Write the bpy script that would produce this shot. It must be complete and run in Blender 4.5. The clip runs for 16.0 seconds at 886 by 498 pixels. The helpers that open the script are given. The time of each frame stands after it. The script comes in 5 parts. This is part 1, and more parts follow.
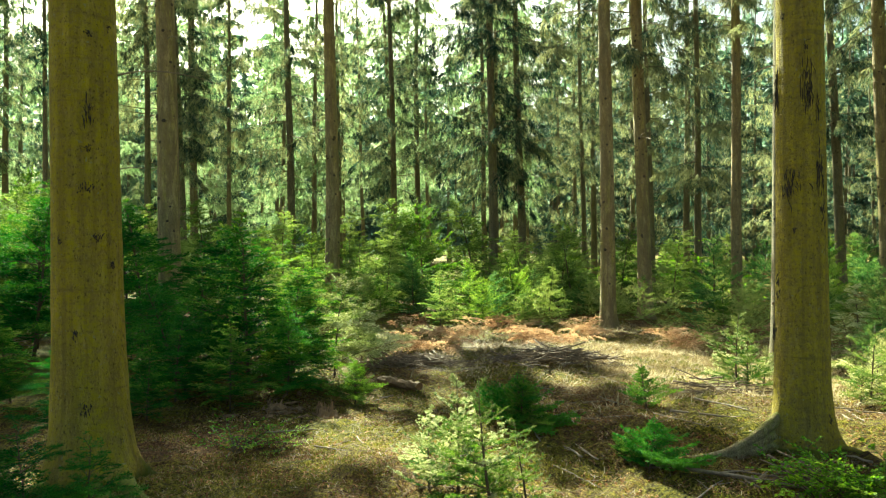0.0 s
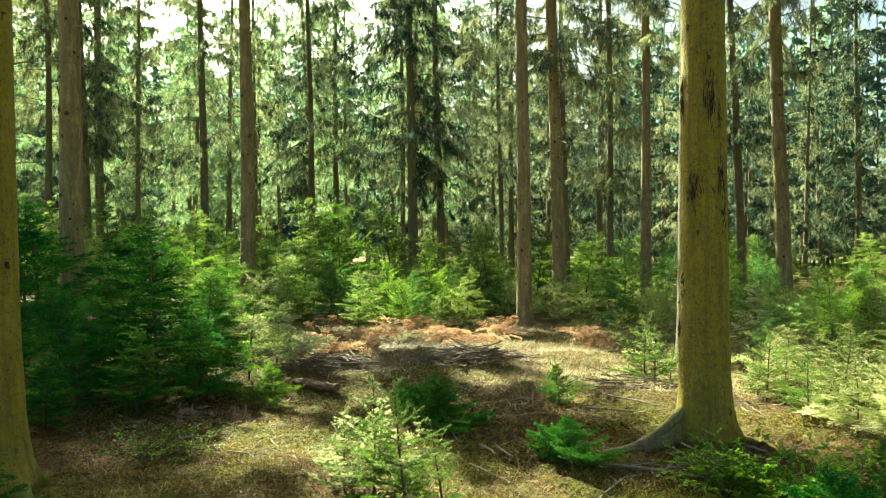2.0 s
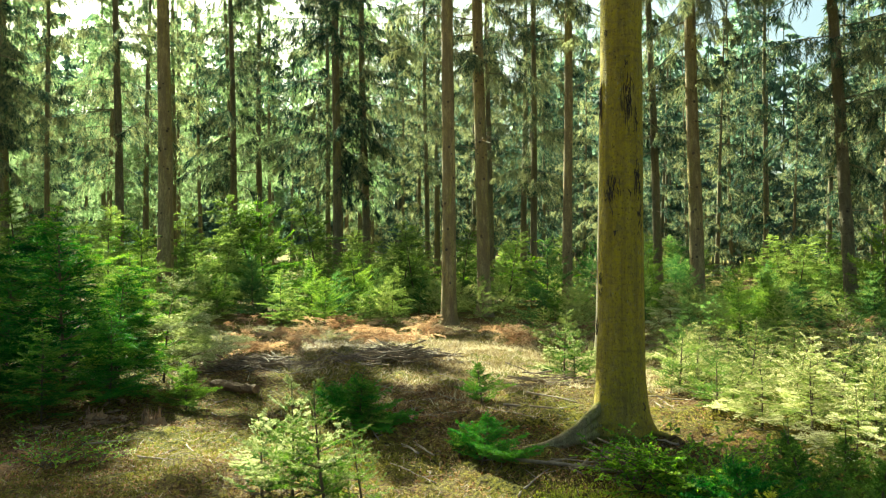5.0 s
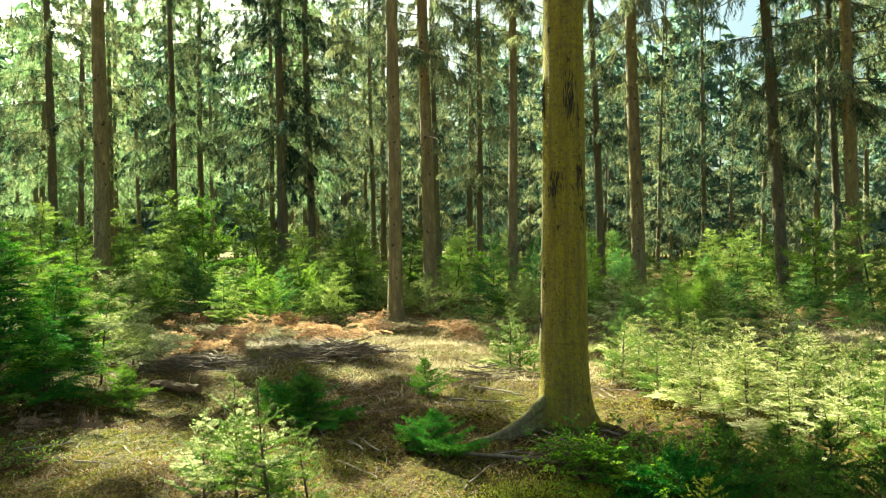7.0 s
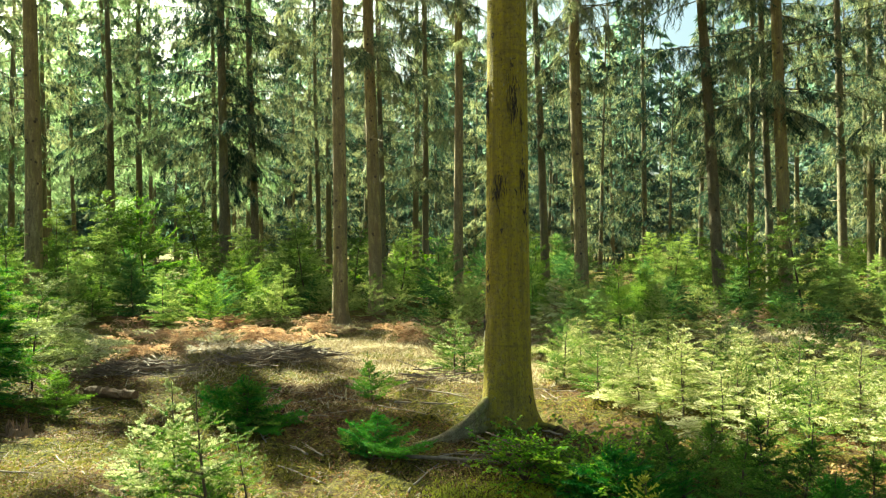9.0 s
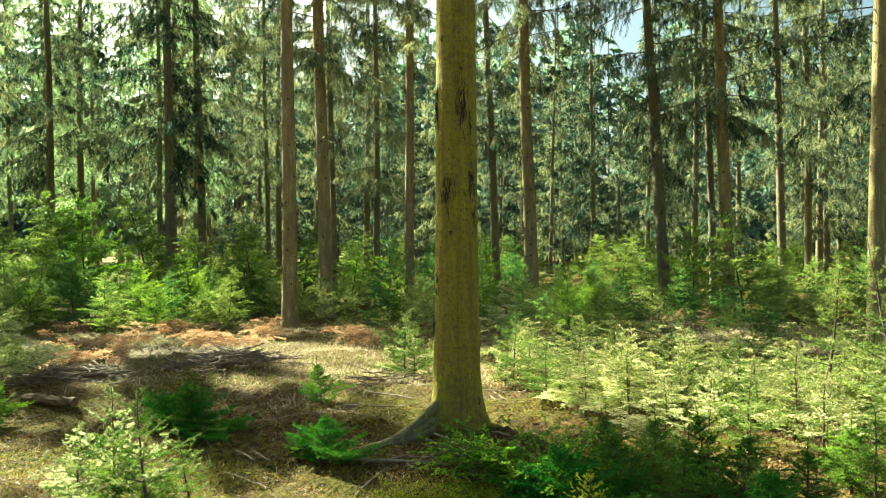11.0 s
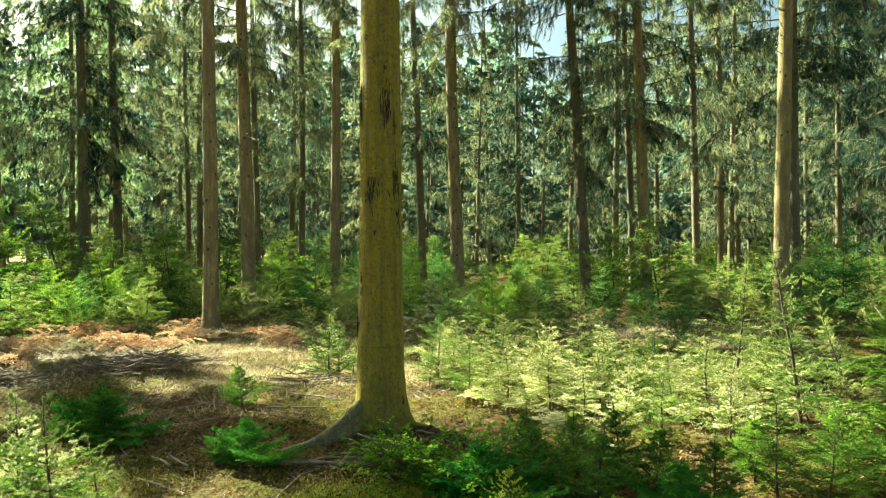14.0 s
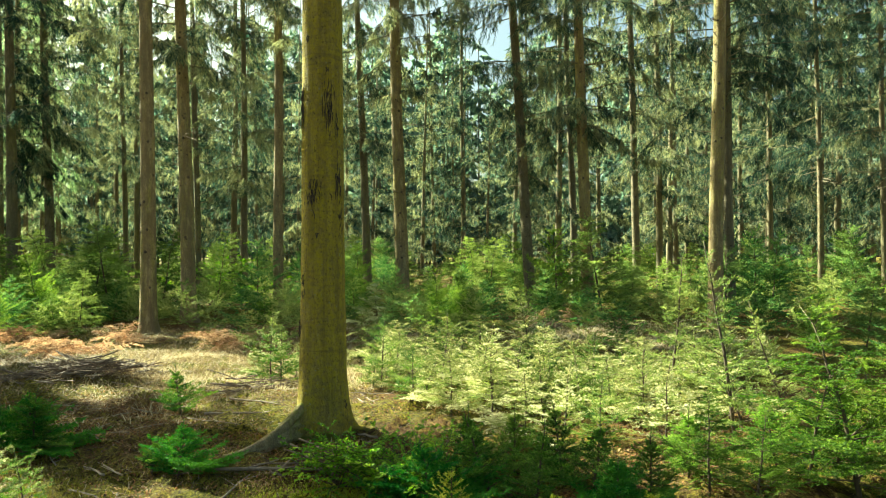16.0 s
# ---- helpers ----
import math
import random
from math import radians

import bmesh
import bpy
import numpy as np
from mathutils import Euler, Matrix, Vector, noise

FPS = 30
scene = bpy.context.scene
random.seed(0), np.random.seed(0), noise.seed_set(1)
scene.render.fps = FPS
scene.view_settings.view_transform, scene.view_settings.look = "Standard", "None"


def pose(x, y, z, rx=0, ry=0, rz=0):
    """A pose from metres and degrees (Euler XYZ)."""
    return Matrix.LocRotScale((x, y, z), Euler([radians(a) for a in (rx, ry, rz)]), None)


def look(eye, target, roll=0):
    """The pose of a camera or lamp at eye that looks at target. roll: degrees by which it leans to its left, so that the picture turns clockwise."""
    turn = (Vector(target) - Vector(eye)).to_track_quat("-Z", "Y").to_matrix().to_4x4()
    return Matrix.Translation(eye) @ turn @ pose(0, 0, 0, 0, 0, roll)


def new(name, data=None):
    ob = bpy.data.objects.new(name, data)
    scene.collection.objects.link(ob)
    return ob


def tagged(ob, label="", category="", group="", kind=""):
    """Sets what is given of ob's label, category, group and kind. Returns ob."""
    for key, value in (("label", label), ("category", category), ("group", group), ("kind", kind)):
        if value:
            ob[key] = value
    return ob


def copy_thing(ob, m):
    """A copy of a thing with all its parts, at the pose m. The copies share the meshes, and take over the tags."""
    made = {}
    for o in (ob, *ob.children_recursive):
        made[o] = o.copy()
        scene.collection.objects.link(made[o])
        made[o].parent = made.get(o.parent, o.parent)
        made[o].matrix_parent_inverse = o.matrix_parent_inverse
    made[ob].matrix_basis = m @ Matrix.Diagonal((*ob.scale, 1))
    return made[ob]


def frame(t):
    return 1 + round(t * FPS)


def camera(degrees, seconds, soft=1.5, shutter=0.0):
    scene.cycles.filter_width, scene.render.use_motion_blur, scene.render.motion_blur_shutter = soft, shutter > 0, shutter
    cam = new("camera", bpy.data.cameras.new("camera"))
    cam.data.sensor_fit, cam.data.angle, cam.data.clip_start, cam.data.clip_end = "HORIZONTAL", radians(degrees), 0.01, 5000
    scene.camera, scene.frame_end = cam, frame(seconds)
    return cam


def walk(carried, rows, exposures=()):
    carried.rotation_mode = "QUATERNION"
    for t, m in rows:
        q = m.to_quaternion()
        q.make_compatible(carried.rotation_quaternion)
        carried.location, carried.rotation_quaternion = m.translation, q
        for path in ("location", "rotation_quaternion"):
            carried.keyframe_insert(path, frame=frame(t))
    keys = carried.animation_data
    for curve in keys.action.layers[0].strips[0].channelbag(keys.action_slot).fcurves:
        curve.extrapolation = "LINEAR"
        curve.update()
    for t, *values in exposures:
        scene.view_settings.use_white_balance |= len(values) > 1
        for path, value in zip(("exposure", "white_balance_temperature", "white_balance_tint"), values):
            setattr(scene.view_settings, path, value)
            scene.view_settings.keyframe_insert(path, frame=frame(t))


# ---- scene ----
EXPOSURE = 2.72
SUN = 5.0
SKY = 0.037
SUN_AZ = -20
SUN_EL = 35
KELVIN = 6350
TINT = -21.5
CROWN_TURNS = 19
# ---- camera ----
cam = camera(62.69, 16.0, soft=1.1)
# seconds, eye x, y, z, heading to the right of +y, tilt up, lean
PATH = (
    (0, 0.000, -0.000, 1.500, 0.00, 0.37, -0.11),
    (0.5, 0.008, 0.005, 1.494, 2.22, 0.34, 0.05),
    (1, 0.013, 0.007, 1.494, 4.24, 0.34, -0.01),
    (1.5, 0.017, 0.006, 1.497, 5.35, 0.36, -0.02),
    (2, 0.016, -0.001, 1.498, 6.34, 0.40, -0.00),
    (2.5, 0.023, 0.007, 1.498, 7.31, 0.38, 0.11),
    (3, 0.027, 0.008, 1.498, 8.29, 0.38, 0.17),
    (3.5, 0.029, 0.007, 1.500, 9.21, 0.46, 0.27),
    (4, 0.037, 0.007, 1.497, 10.14, 0.51, 0.24),
    (6.5, 0.055, 0.015, 1.497, 15.26, -0.02, 0.07),
    (7, 0.059, 0.009, 1.496, 16.32, -0.01, -0.14),
    (7.5, 0.062, 0.003, 1.499, 17.49, 0.02, -0.11),
    (8, 0.065, 0.002, 1.499, 18.59, 0.06, -0.03),
    (8.5, 0.068, -0.001, 1.499, 19.58, 0.10, 0.04),
    (9, 0.070, -0.006, 1.499, 20.56, 0.18, -0.01),
    (11.5, 0.092, -0.024, 1.499, 25.17, 0.37, -0.13),
    (12, 0.093, -0.029, 1.499, 25.95, 0.37, -0.17),
    (12.5, 0.098, -0.031, 1.497, 26.80, 0.29, -0.01),
    (13, 0.100, -0.035, 1.500, 27.86, 0.19, 0.01),
    (13.5, 0.104, -0.043, 1.503, 28.92, 0.22, -0.12),
    (14, 0.108, -0.045, 1.501, 30.05, 0.30, -0.01),
    (14.5, 0.116, -0.050, 1.504, 31.11, 0.38, 0.01),
    (15, 0.117, -0.057, 1.506, 32.21, 0.51, 0.06),
    (15.5, 0.118, -0.062, 1.505, 33.32, 0.52, -0.04),
    (16, 0.122, -0.066, 1.505, 34.33, 0.48, -0.08),
)


def gaze(x, y, z, heading, tilt, lean):
    h, p = radians(heading), radians(tilt)
    return look((x, y, z), (x + math.sin(h) * math.cos(p) * 10, y + math.cos(h) * math.cos(p) * 10, z + math.sin(p) * 10), lean)


walk(cam, [(t, gaze(*row)) for t, *row in PATH], exposures=((0, EXPOSURE, KELVIN, TINT), (16, EXPOSURE, KELVIN, TINT)))

# ---- light ----
world = bpy.data.worlds.new("sky")
scene.world = world
world.use_nodes = True
wn = world.node_tree
sky = wn.nodes.new("ShaderNodeTexSky")
sky.sky_type, sky.sun_disc = "NISHITA", False
sky.sun_elevation, sky.sun_rotation = radians(SUN_EL), radians(SUN_AZ)
sky.air_density, sky.dust_density = 1.0, 6.0
wn.nodes["Background"].inputs["Strength"].default_value = SKY
wn.links.new(sky.outputs[0], wn.nodes["Background"].inputs["Color"])
sun = new("sun", bpy.data.lights.new("sun", "SUN"))
sun.data.energy, sun.data.angle, sun.data.color = SUN, radians(0.55), (1.0, 0.93, 0.80)
SUN_DIR = Vector((math.sin(radians(SUN_AZ)) * math.cos(radians(SUN_EL)), math.cos(radians(SUN_AZ)) * math.cos(radians(SUN_EL)), math.sin(radians(SUN_EL))))
sun.matrix_world = look(SUN_DIR * 60, (0, 0, 0))


# ---- materials ----
def shader(name):
    m = bpy.data.materials.new(name)
    m.use_nodes = True
    t = m.node_tree
    return m, t, t.nodes["Principled BSDF"], t.nodes["Material Output"]


def node(t, kind, sets=None, **ins):
    n = t.nodes.new("ShaderNode" + kind)
    for key, value in (sets or {}).items():
        if key == "operation":
            n.operation = value
        elif key == "blend":
            n.data_type, n.blend_type = "RGBA", value
        elif key == "feature":
            n.feature = value
    for key, value in ins.items():
        s = n.inputs[int(key[1:])] if key[0] == "i" and key[1:].isdigit() else n.inputs[key.replace("_", " ")]
        if isinstance(value, bpy.types.NodeSocket):
            t.links.new(value, s)
        else:
            s.default_value = value
    return n


def ramp(t, fac, *stops):
    n = t.nodes.new("ShaderNodeValToRGB")
    while len(n.color_ramp.elements) < len(stops):
        n.color_ramp.elements.new(0.5)
    for e, (p, c) in zip(n.color_ramp.elements, stops):
        e.position, e.color = p, (*c, 1) if len(c) == 3 else c
    t.links.new(fac, n.inputs[0])
    return n.outputs[0]


def grey(v):
    return (v, v, v)


def mixed(t, fac, a, b, blend="MIX"):
    n = node(t, "Mix", {"blend": blend})
    for s, value in ((n.inputs[0], fac), (n.inputs[6], a), (n.inputs[7], b)):
        if isinstance(value, bpy.types.NodeSocket):
            t.links.new(value, s)
        else:
            s.default_value = value if isinstance(value, (int, float)) else (*value, 1)
    return n.outputs[2]


def coords(t, scale=(1, 1, 1)):
    c = node(t, "TexCoord")
    return node(t, "Mapping", Vector=c.outputs["Object"], Scale=scale).outputs[0]


def noise_at(t, vec, scale, detail=4.0, rough=0.55):
    return node(t, "TexNoise", Vector=vec, Scale=scale, Detail=detail, Roughness=rough).outputs[0]


def foliage(name, dark, mid, light, through_colour, share=0.4, rough=0.6, sheen=0.1):
    """Needles or leaves: three greens by chance, clump by clump, and light that shines through."""
    m, t, b, out = shader(name)
    isl = node(t, "NewGeometry").outputs["Random Per Island"]
    clump = noise_at(t, coords(t), 1.7, 3.0)
    own = node(t, "ObjectInfo").outputs["Random"]
    blend = node(t, "Math", {"operation": "MULTIPLY_ADD"}, i0=isl, i1=0.34, i2=node(t, "Math", {"operation": "MULTIPLY_ADD"}, i0=clump, i1=1.35, i2=-0.12).outputs[0]).outputs[0]
    blend = node(t, "Math", {"operation": "MULTIPLY_ADD"}, i0=own, i1=0.3, i2=blend).outputs[0]
    col = ramp(t, blend, (0.52, dark), (0.84, mid), (1.0, light))
    t.links.new(col, b.inputs["Base Color"])
    b.inputs["Roughness"].default_value = rough
    b.inputs["Specular IOR Level"].default_value = sheen
    shine = node(t, "BsdfTranslucent", Color=mixed(t, 1.0, col, through_colour, "MULTIPLY"))
    mix = node(t, "MixShader", i0=share, i1=b.outputs[0], i2=shine.outputs[0])
    t.links.new(mix.outputs[0], out.inputs["Surface"])
    return m


def bark(name, base, deep, algae, cover, scale=1.0, moss_low=0.0, rugged=0.26):
    """Scaly spruce bark: long flakes, fissures, green-yellow algae and pale lichen."""
    m, t, b, out = shader(name)
    v = coords(t)
    own = node(t, "ObjectInfo").outputs["Random"]
    v = node(t, "VectorMath", {"operation": "ADD"}, i0=v, i1=node(t, "CombineXYZ", X=own, Y=0.0, Z=node(t, "Math", {"operation": "MULTIPLY"}, i0=own, i1=37.0).outputs[0]).outputs[0]).outputs[0]
    tall = node(t, "Mapping", Vector=v, Scale=(1, 1, 0.45)).outputs[0]
    bent = node(t, "VectorMath", {"operation": "ADD"}, i0=tall, i1=node(t, "VectorMath", {"operation": "SCALE"}, i0=node(t, "TexNoise", Vector=tall, Scale=14.0 * scale, Detail=4.0).outputs[1], Scale=0.09).outputs[0]).outputs[0]
    flakes = node(t, "TexVoronoi", {"feature": "F1"}, Vector=bent, Scale=30.0 * scale)
    cracks = node(t, "TexVoronoi", {"feature": "DISTANCE_TO_EDGE"}, Vector=bent, Scale=30.0 * scale).outputs[0]
    fine = noise_at(t, tall, 90 * scale, 8, 0.7)
    grain = noise_at(t, v, 22 * scale, 6, 0.7)
    broad = noise_at(t, node(t, "Mapping", Vector=v, Scale=(2.2, 2.2, 0.22)).outputs[0], 2.0, 5, 0.6)
    tone = mixed(t, ramp(t, fine, (0.32, grey(0)), (0.68, grey(1))), deep, base)
    cover_mask = ramp(t, broad, (0.62 - cover * 0.45, grey(0)), (0.78 - cover * 0.35, grey(1)))
    speck = ramp(t, grain, (0.36, grey(0.1)), (0.6, grey(1)))
    tone = mixed(t, mixed(t, 1.0, cover_mask, speck, "MULTIPLY"), tone, algae)
    tone = mixed(t, ramp(t, flakes.outputs[1], (0.2, grey(0.0)), (0.9, grey(0.16))), tone, deep)
    tone = mixed(t, ramp(t, cracks, (0.0, grey(0.10)), (0.05, grey(0.0))), tone, deep)
    blotch = noise_at(t, node(t, "Mapping", Vector=v, Scale=(1, 1, 0.28)).outputs[0], 12 * scale, 7, 0.72)
    tone = mixed(t, ramp(t, blotch, (0.38 if rugged < 0.5 else 0.42, grey(rugged)), (0.52 if rugged < 0.5 else 0.58, grey(0))), tone, deep)
    tone = mixed(t, ramp(t, blotch, (0.54, grey(0)), (0.72, grey(0.5))), tone, tuple(min(1.0, k * 1.45) for k in base))
    lichen = ramp(t, noise_at(t, v, 34, 4, 0.55), (0.66, grey(0)), (0.70, grey(0.6)))
    tone = mixed(t, lichen, tone, (0.30, 0.30, 0.20))
    stain = ramp(t, noise_at(t, node(t, "Mapping", Vector=v, Scale=(7, 7, 0.4)).outputs[0], 2.2, 5, 0.65), (0.5, grey(0)), (0.75, grey(0.5)))
    tone = mixed(t, stain, tone, deep)
    dots = noise_at(t, node(t, "Mapping", Vector=v, Scale=(1, 1, 0.7)).outputs[0], 58 * scale, 3, 0.6)
    tone = mixed(t, ramp(t, dots, (0.30, grey(0.75)), (0.42, grey(0))), tone, tuple(k * 0.35 for k in deep))
    runs = noise_at(t, node(t, "Mapping", Vector=v, Scale=(9, 9, 0.22)).outputs[0], 1.4, 4, 0.6)
    tone = mixed(t, ramp(t, runs, (0.34, grey(0.38)), (0.5, grey(0))), tone, tuple(k * 0.8 for k in deep))
    bands = noise_at(t, node(t, "Mapping", Vector=v, Scale=(0.6, 0.6, 9)).outputs[0], 2.6, 4, 0.6)
    tone = mixed(t, ramp(t, bands, (0.57, grey(0)), (0.72, grey(0.45))), tone, deep)
    if moss_low:
        low = node(t, "SeparateXYZ", Vector=coords(t)).outputs["Z"]
        rise = node(t, "Math", {"operation": "MULTIPLY_ADD"}, i0=noise_at(t, v, 7, 5, 0.6), i1=0.9, i2=node(t, "Math", {"operation": "MULTIPLY"}, i0=low, i1=-1.0 / moss_low).outputs[0]).outputs[0]
        tone = mixed(t, ramp(t, rise, (0.12, grey(0)), (0.34, grey(0.85))), tone, (0.090, 0.105, 0.012))
    t.links.new(tone, b.inputs["Base Color"])
    b.inputs["Roughness"].default_value = 0.85
    b.inputs["Specular IOR Level"].default_value = 0.2
    h = node(t, "Math", {"operation": "MULTIPLY_ADD"}, i0=ramp(t, cracks, (0.0, grey(0)), (0.15, grey(1))), i1=0.25, i2=fine).outputs[0]
    h = node(t, "Math", {"operation": "MULTIPLY_ADD"}, i0=grain, i1=1.4, i2=h).outputs[0]
    t.links.new(node(t, "Bump", Strength=0.9, Distance=0.014, Height=h).outputs[0], b.inputs["Normal"])
    return m


def woody(name, pale, deep, stretch=(1, 1, 1), scale=20, rough=0.85):
    """Dead wood, twigs and litter."""
    m, t, b, out = shader(name)
    isl = node(t, "NewGeometry").outputs["Random Per Island"]
    n = noise_at(t, coords(t, stretch), scale, 5, 0.65)
    f = node(t, "Math", {"operation": "MULTIPLY_ADD"}, i0=isl, i1=0.6, i2=n).outputs[0]
    tone = ramp(t, f, (0.4, deep), (1.0, pale))
    t.links.new(tone, b.inputs["Base Color"])
    b.inputs["Roughness"].default_value = rough
    t.links.new(node(t, "Bump", Strength=0.5, Distance=0.006, Height=n).outputs[0], b.inputs["Normal"])
    return m


def ground_material():
    """Forest floor: brown needle litter, moss in patches, bleached straw and dark soil."""
    m, t, b, out = shader("forest_floor")
    v = coords(t)
    warp = node(t, "VectorMath", {"operation": "ADD"}, i0=v, i1=node(t, "VectorMath", {"operation": "SCALE"}, i0=node(t, "TexNoise", Vector=v, Scale=1.3, Detail=4.0).outputs[1], Scale=0.9).outputs[0]).outputs[0]
    patch = noise_at(t, warp, 0.75, 6, 0.62)
    fine = noise_at(t, v, 60, 6, 0.75)
    lumps = noise_at(t, warp, 24, 6, 0.7)
    mid = noise_at(t, v, 7, 6, 0.65)
    straw = node(t, "TexVoronoi", {"feature": "F1"}, Vector=node(t, "Mapping", Vector=warp, Scale=(1, 3, 1)).outputs[0], Scale=26.0)
    mix = node(t, "Math", {"operation": "MULTIPLY_ADD"}, i0=fine, i1=0.5, i2=node(t, "Math", {"operation": "MULTIPLY"}, i0=lumps, i1=0.5).outputs[0]).outputs[0]
    litter = ramp(t, mix, (0.40, (0.022, 0.010, 0.003)), (0.49, (0.160, 0.074, 0.022)), (0.60, (0.420, 0.225, 0.080)))
    litter = mixed(t, ramp(t, straw.outputs[1], (0.72, grey(0)), (0.8, grey(0.5))), litter, (0.300, 0.175, 0.070))
    litter = mixed(t, ramp(t, mid, (0.38, grey(0.7)), (0.62, grey(0))), litter, (0.060, 0.028, 0.012))
    moss = ramp(t, mix, (0.40, (0.016, 0.018, 0.002)), (0.49, (0.120, 0.110, 0.008)), (0.60, (0.330, 0.270, 0.026)))
    mask = ramp(t, node(t, "Math", {"operation": "MULTIPLY_ADD"}, i0=lumps, i1=0.45, i2=patch).outputs[0], (0.59, grey(0)), (0.77, grey(0.92)))
    tone = mixed(t, mask, litter, moss)
    t.links.new(tone, b.inputs["Base Color"])
    b.inputs["Roughness"].default_value = 0.95
    b.inputs["Specular IOR Level"].default_value = 0.15
    h = node(t, "Math", {"operation": "MULTIPLY_ADD"}, i0=lumps, i1=1.6, i2=fine).outputs[0]
    h = node(t, "Math", {"operation": "MULTIPLY_ADD"}, i0=mid, i1=2.0, i2=h).outputs[0]
    t.links.new(node(t, "Bump", Strength=1.0, Distance=0.08, Height=h).outputs[0], b.inputs["Normal"])
    return m


FLOOR = ground_material()
SPRUCE = foliage("spruce_needles", (0.017, 0.050, 0.008), (0.052, 0.115, 0.018), (0.170, 0.235, 0.046), (1.35, 1.45, 0.7), 0.38)
# The tan lightest tone stands for sunlit patches in the crowns.
OLD_SPRUCE = foliage("old_spruce_needles", (0.014, 0.033, 0.030), (0.055, 0.090, 0.066), (0.300, 0.290, 0.170), (1.35, 1.38, 1.0), 0.42)
# Fresh shoots, bleached further so the colour carries the field's sunlight.
FRESH_LIT = foliage("sunlit_fresh_needles", (0.120, 0.140, 0.040), (0.420, 0.400, 0.185), (0.760, 0.720, 0.500), (1.25, 1.15, 0.75), 0.38)
BUDS = foliage("yellow_buds", (0.230, 0.260, 0.026), (0.460, 0.480, 0.055), (0.700, 0.690, 0.170), (1.3, 1.3, 0.6), 0.35)
# Glaucous needles, whitened further for the sun that falls on them.
SILVERY = foliage("sunlit_silvery_needles", (0.085, 0.125, 0.030), (0.320, 0.340, 0.140), (0.690, 0.680, 0.450), (1.22, 1.2, 0.8), 0.33)
YOUNG = foliage("undergrowth_fresh_needles", (0.034, 0.082, 0.012), (0.095, 0.175, 0.026), (0.270, 0.350, 0.070), (1.35, 1.4, 0.65), 0.46)
HEMLOCK = foliage("hemlock_needles", (0.007, 0.052, 0.007), (0.024, 0.135, 0.014), (0.100, 0.240, 0.028), (1.3, 1.35, 0.55), 0.30)
# Yellower green for the thicket's tips, painted as if sunlit.
HEMLOCK_TIPS = foliage("hemlock_sunlit_needles", (0.016, 0.072, 0.008), (0.060, 0.175, 0.018), (0.260, 0.350, 0.060), (1.3, 1.35, 0.55), 0.34)
# Haze over the far left stand is put into this pale green.
MISTY = foliage("haze_paled_needles", (0.110, 0.172, 0.084), (0.225, 0.300, 0.155), (0.400, 0.445, 0.275), (1.2, 1.25, 0.95), 0.5)
# Bluish, lightened green: the haze of distance is painted into the needles.
HAZY = foliage("haze_tinted_needles", (0.050, 0.082, 0.068), (0.105, 0.155, 0.122), (0.230, 0.280, 0.215), (1.2, 1.3, 1.05), 0.45)
OLIVE = foliage("olive_needles", (0.030, 0.062, 0.010), (0.078, 0.135, 0.020), (0.200, 0.260, 0.050), (1.3, 1.4, 0.6), 0.42)
UNDER = foliage("undergrowth_needles", (0.032, 0.088, 0.028), (0.092, 0.185, 0.052), (0.290, 0.380, 0.135), (1.3, 1.35, 0.8), 0.46)
YOUNG_PALE = foliage("pale_undergrowth_needles", (0.056, 0.100, 0.022), (0.140, 0.200, 0.050), (0.330, 0.385, 0.130), (1.3, 1.32, 0.75), 0.44)
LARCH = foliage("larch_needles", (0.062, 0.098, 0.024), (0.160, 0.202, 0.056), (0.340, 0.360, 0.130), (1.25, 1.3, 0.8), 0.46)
SPRUCE_TIPS = foliage("spruce_fresh_needles", (0.030, 0.085, 0.010), (0.085, 0.175, 0.022), (0.230, 0.330, 0.060), (1.35, 1.45, 0.6), 0.42)
LEAF = foliage("beech_leaves", (0.070, 0.155, 0.014), (0.150, 0.280, 0.024), (0.330, 0.440, 0.060), (1.45, 1.5, 0.5), 0.5, 0.5)
BRACKEN = foliage("dead_bracken", (0.130, 0.070, 0.040), (0.340, 0.200, 0.115), (0.640, 0.470, 0.310), (1.2, 1.0, 0.8), 0.35, 0.8)
MOSS = foliage("moss", (0.050, 0.045, 0.008), (0.115, 0.100, 0.016), (0.210, 0.180, 0.032), (1.3, 1.3, 0.6), 0.3, 0.9)
STRAW = foliage("dry_grass", (0.170, 0.115, 0.056), (0.360, 0.265, 0.145), (0.620, 0.520, 0.340), (1.1, 1.0, 0.8), 0.3, 0.8)
VIVID_MOSS = foliage("cushion_moss", (0.110, 0.125, 0.010), (0.250, 0.265, 0.018), (0.430, 0.440, 0.045), (1.3, 1.3, 0.6), 0.3, 0.9)
ORANGE_LITTER = foliage("orange_litter", (0.110, 0.048, 0.016), (0.270, 0.130, 0.046), (0.480, 0.290, 0.130), (1.2, 1.0, 0.7), 0.2, 0.9)
ROOT_BARK = bark("root_bark", (0.520, 0.390, 0.210), (0.150, 0.105, 0.050), (0.260, 0.250, 0.036), 0.6, 1.2)
BARK_MOSSY = bark("algae_bark", (0.360, 0.262, 0.085), (0.140, 0.098, 0.032), (0.430, 0.320, 0.020), 0.90, 1.0, 0.10)
BARK_MOSS_FOOT = bark("mossy_foot_bark", (0.450, 0.325, 0.095), (0.170, 0.116, 0.032), (0.440, 0.338, 0.012), 0.78, 1.0, 0.34)
BARK_BROWN = bark("brown_bark", (0.520, 0.380, 0.195), (0.205, 0.142, 0.072), (0.370, 0.315, 0.060), 0.42, 0.8, 0.0, 0.75)
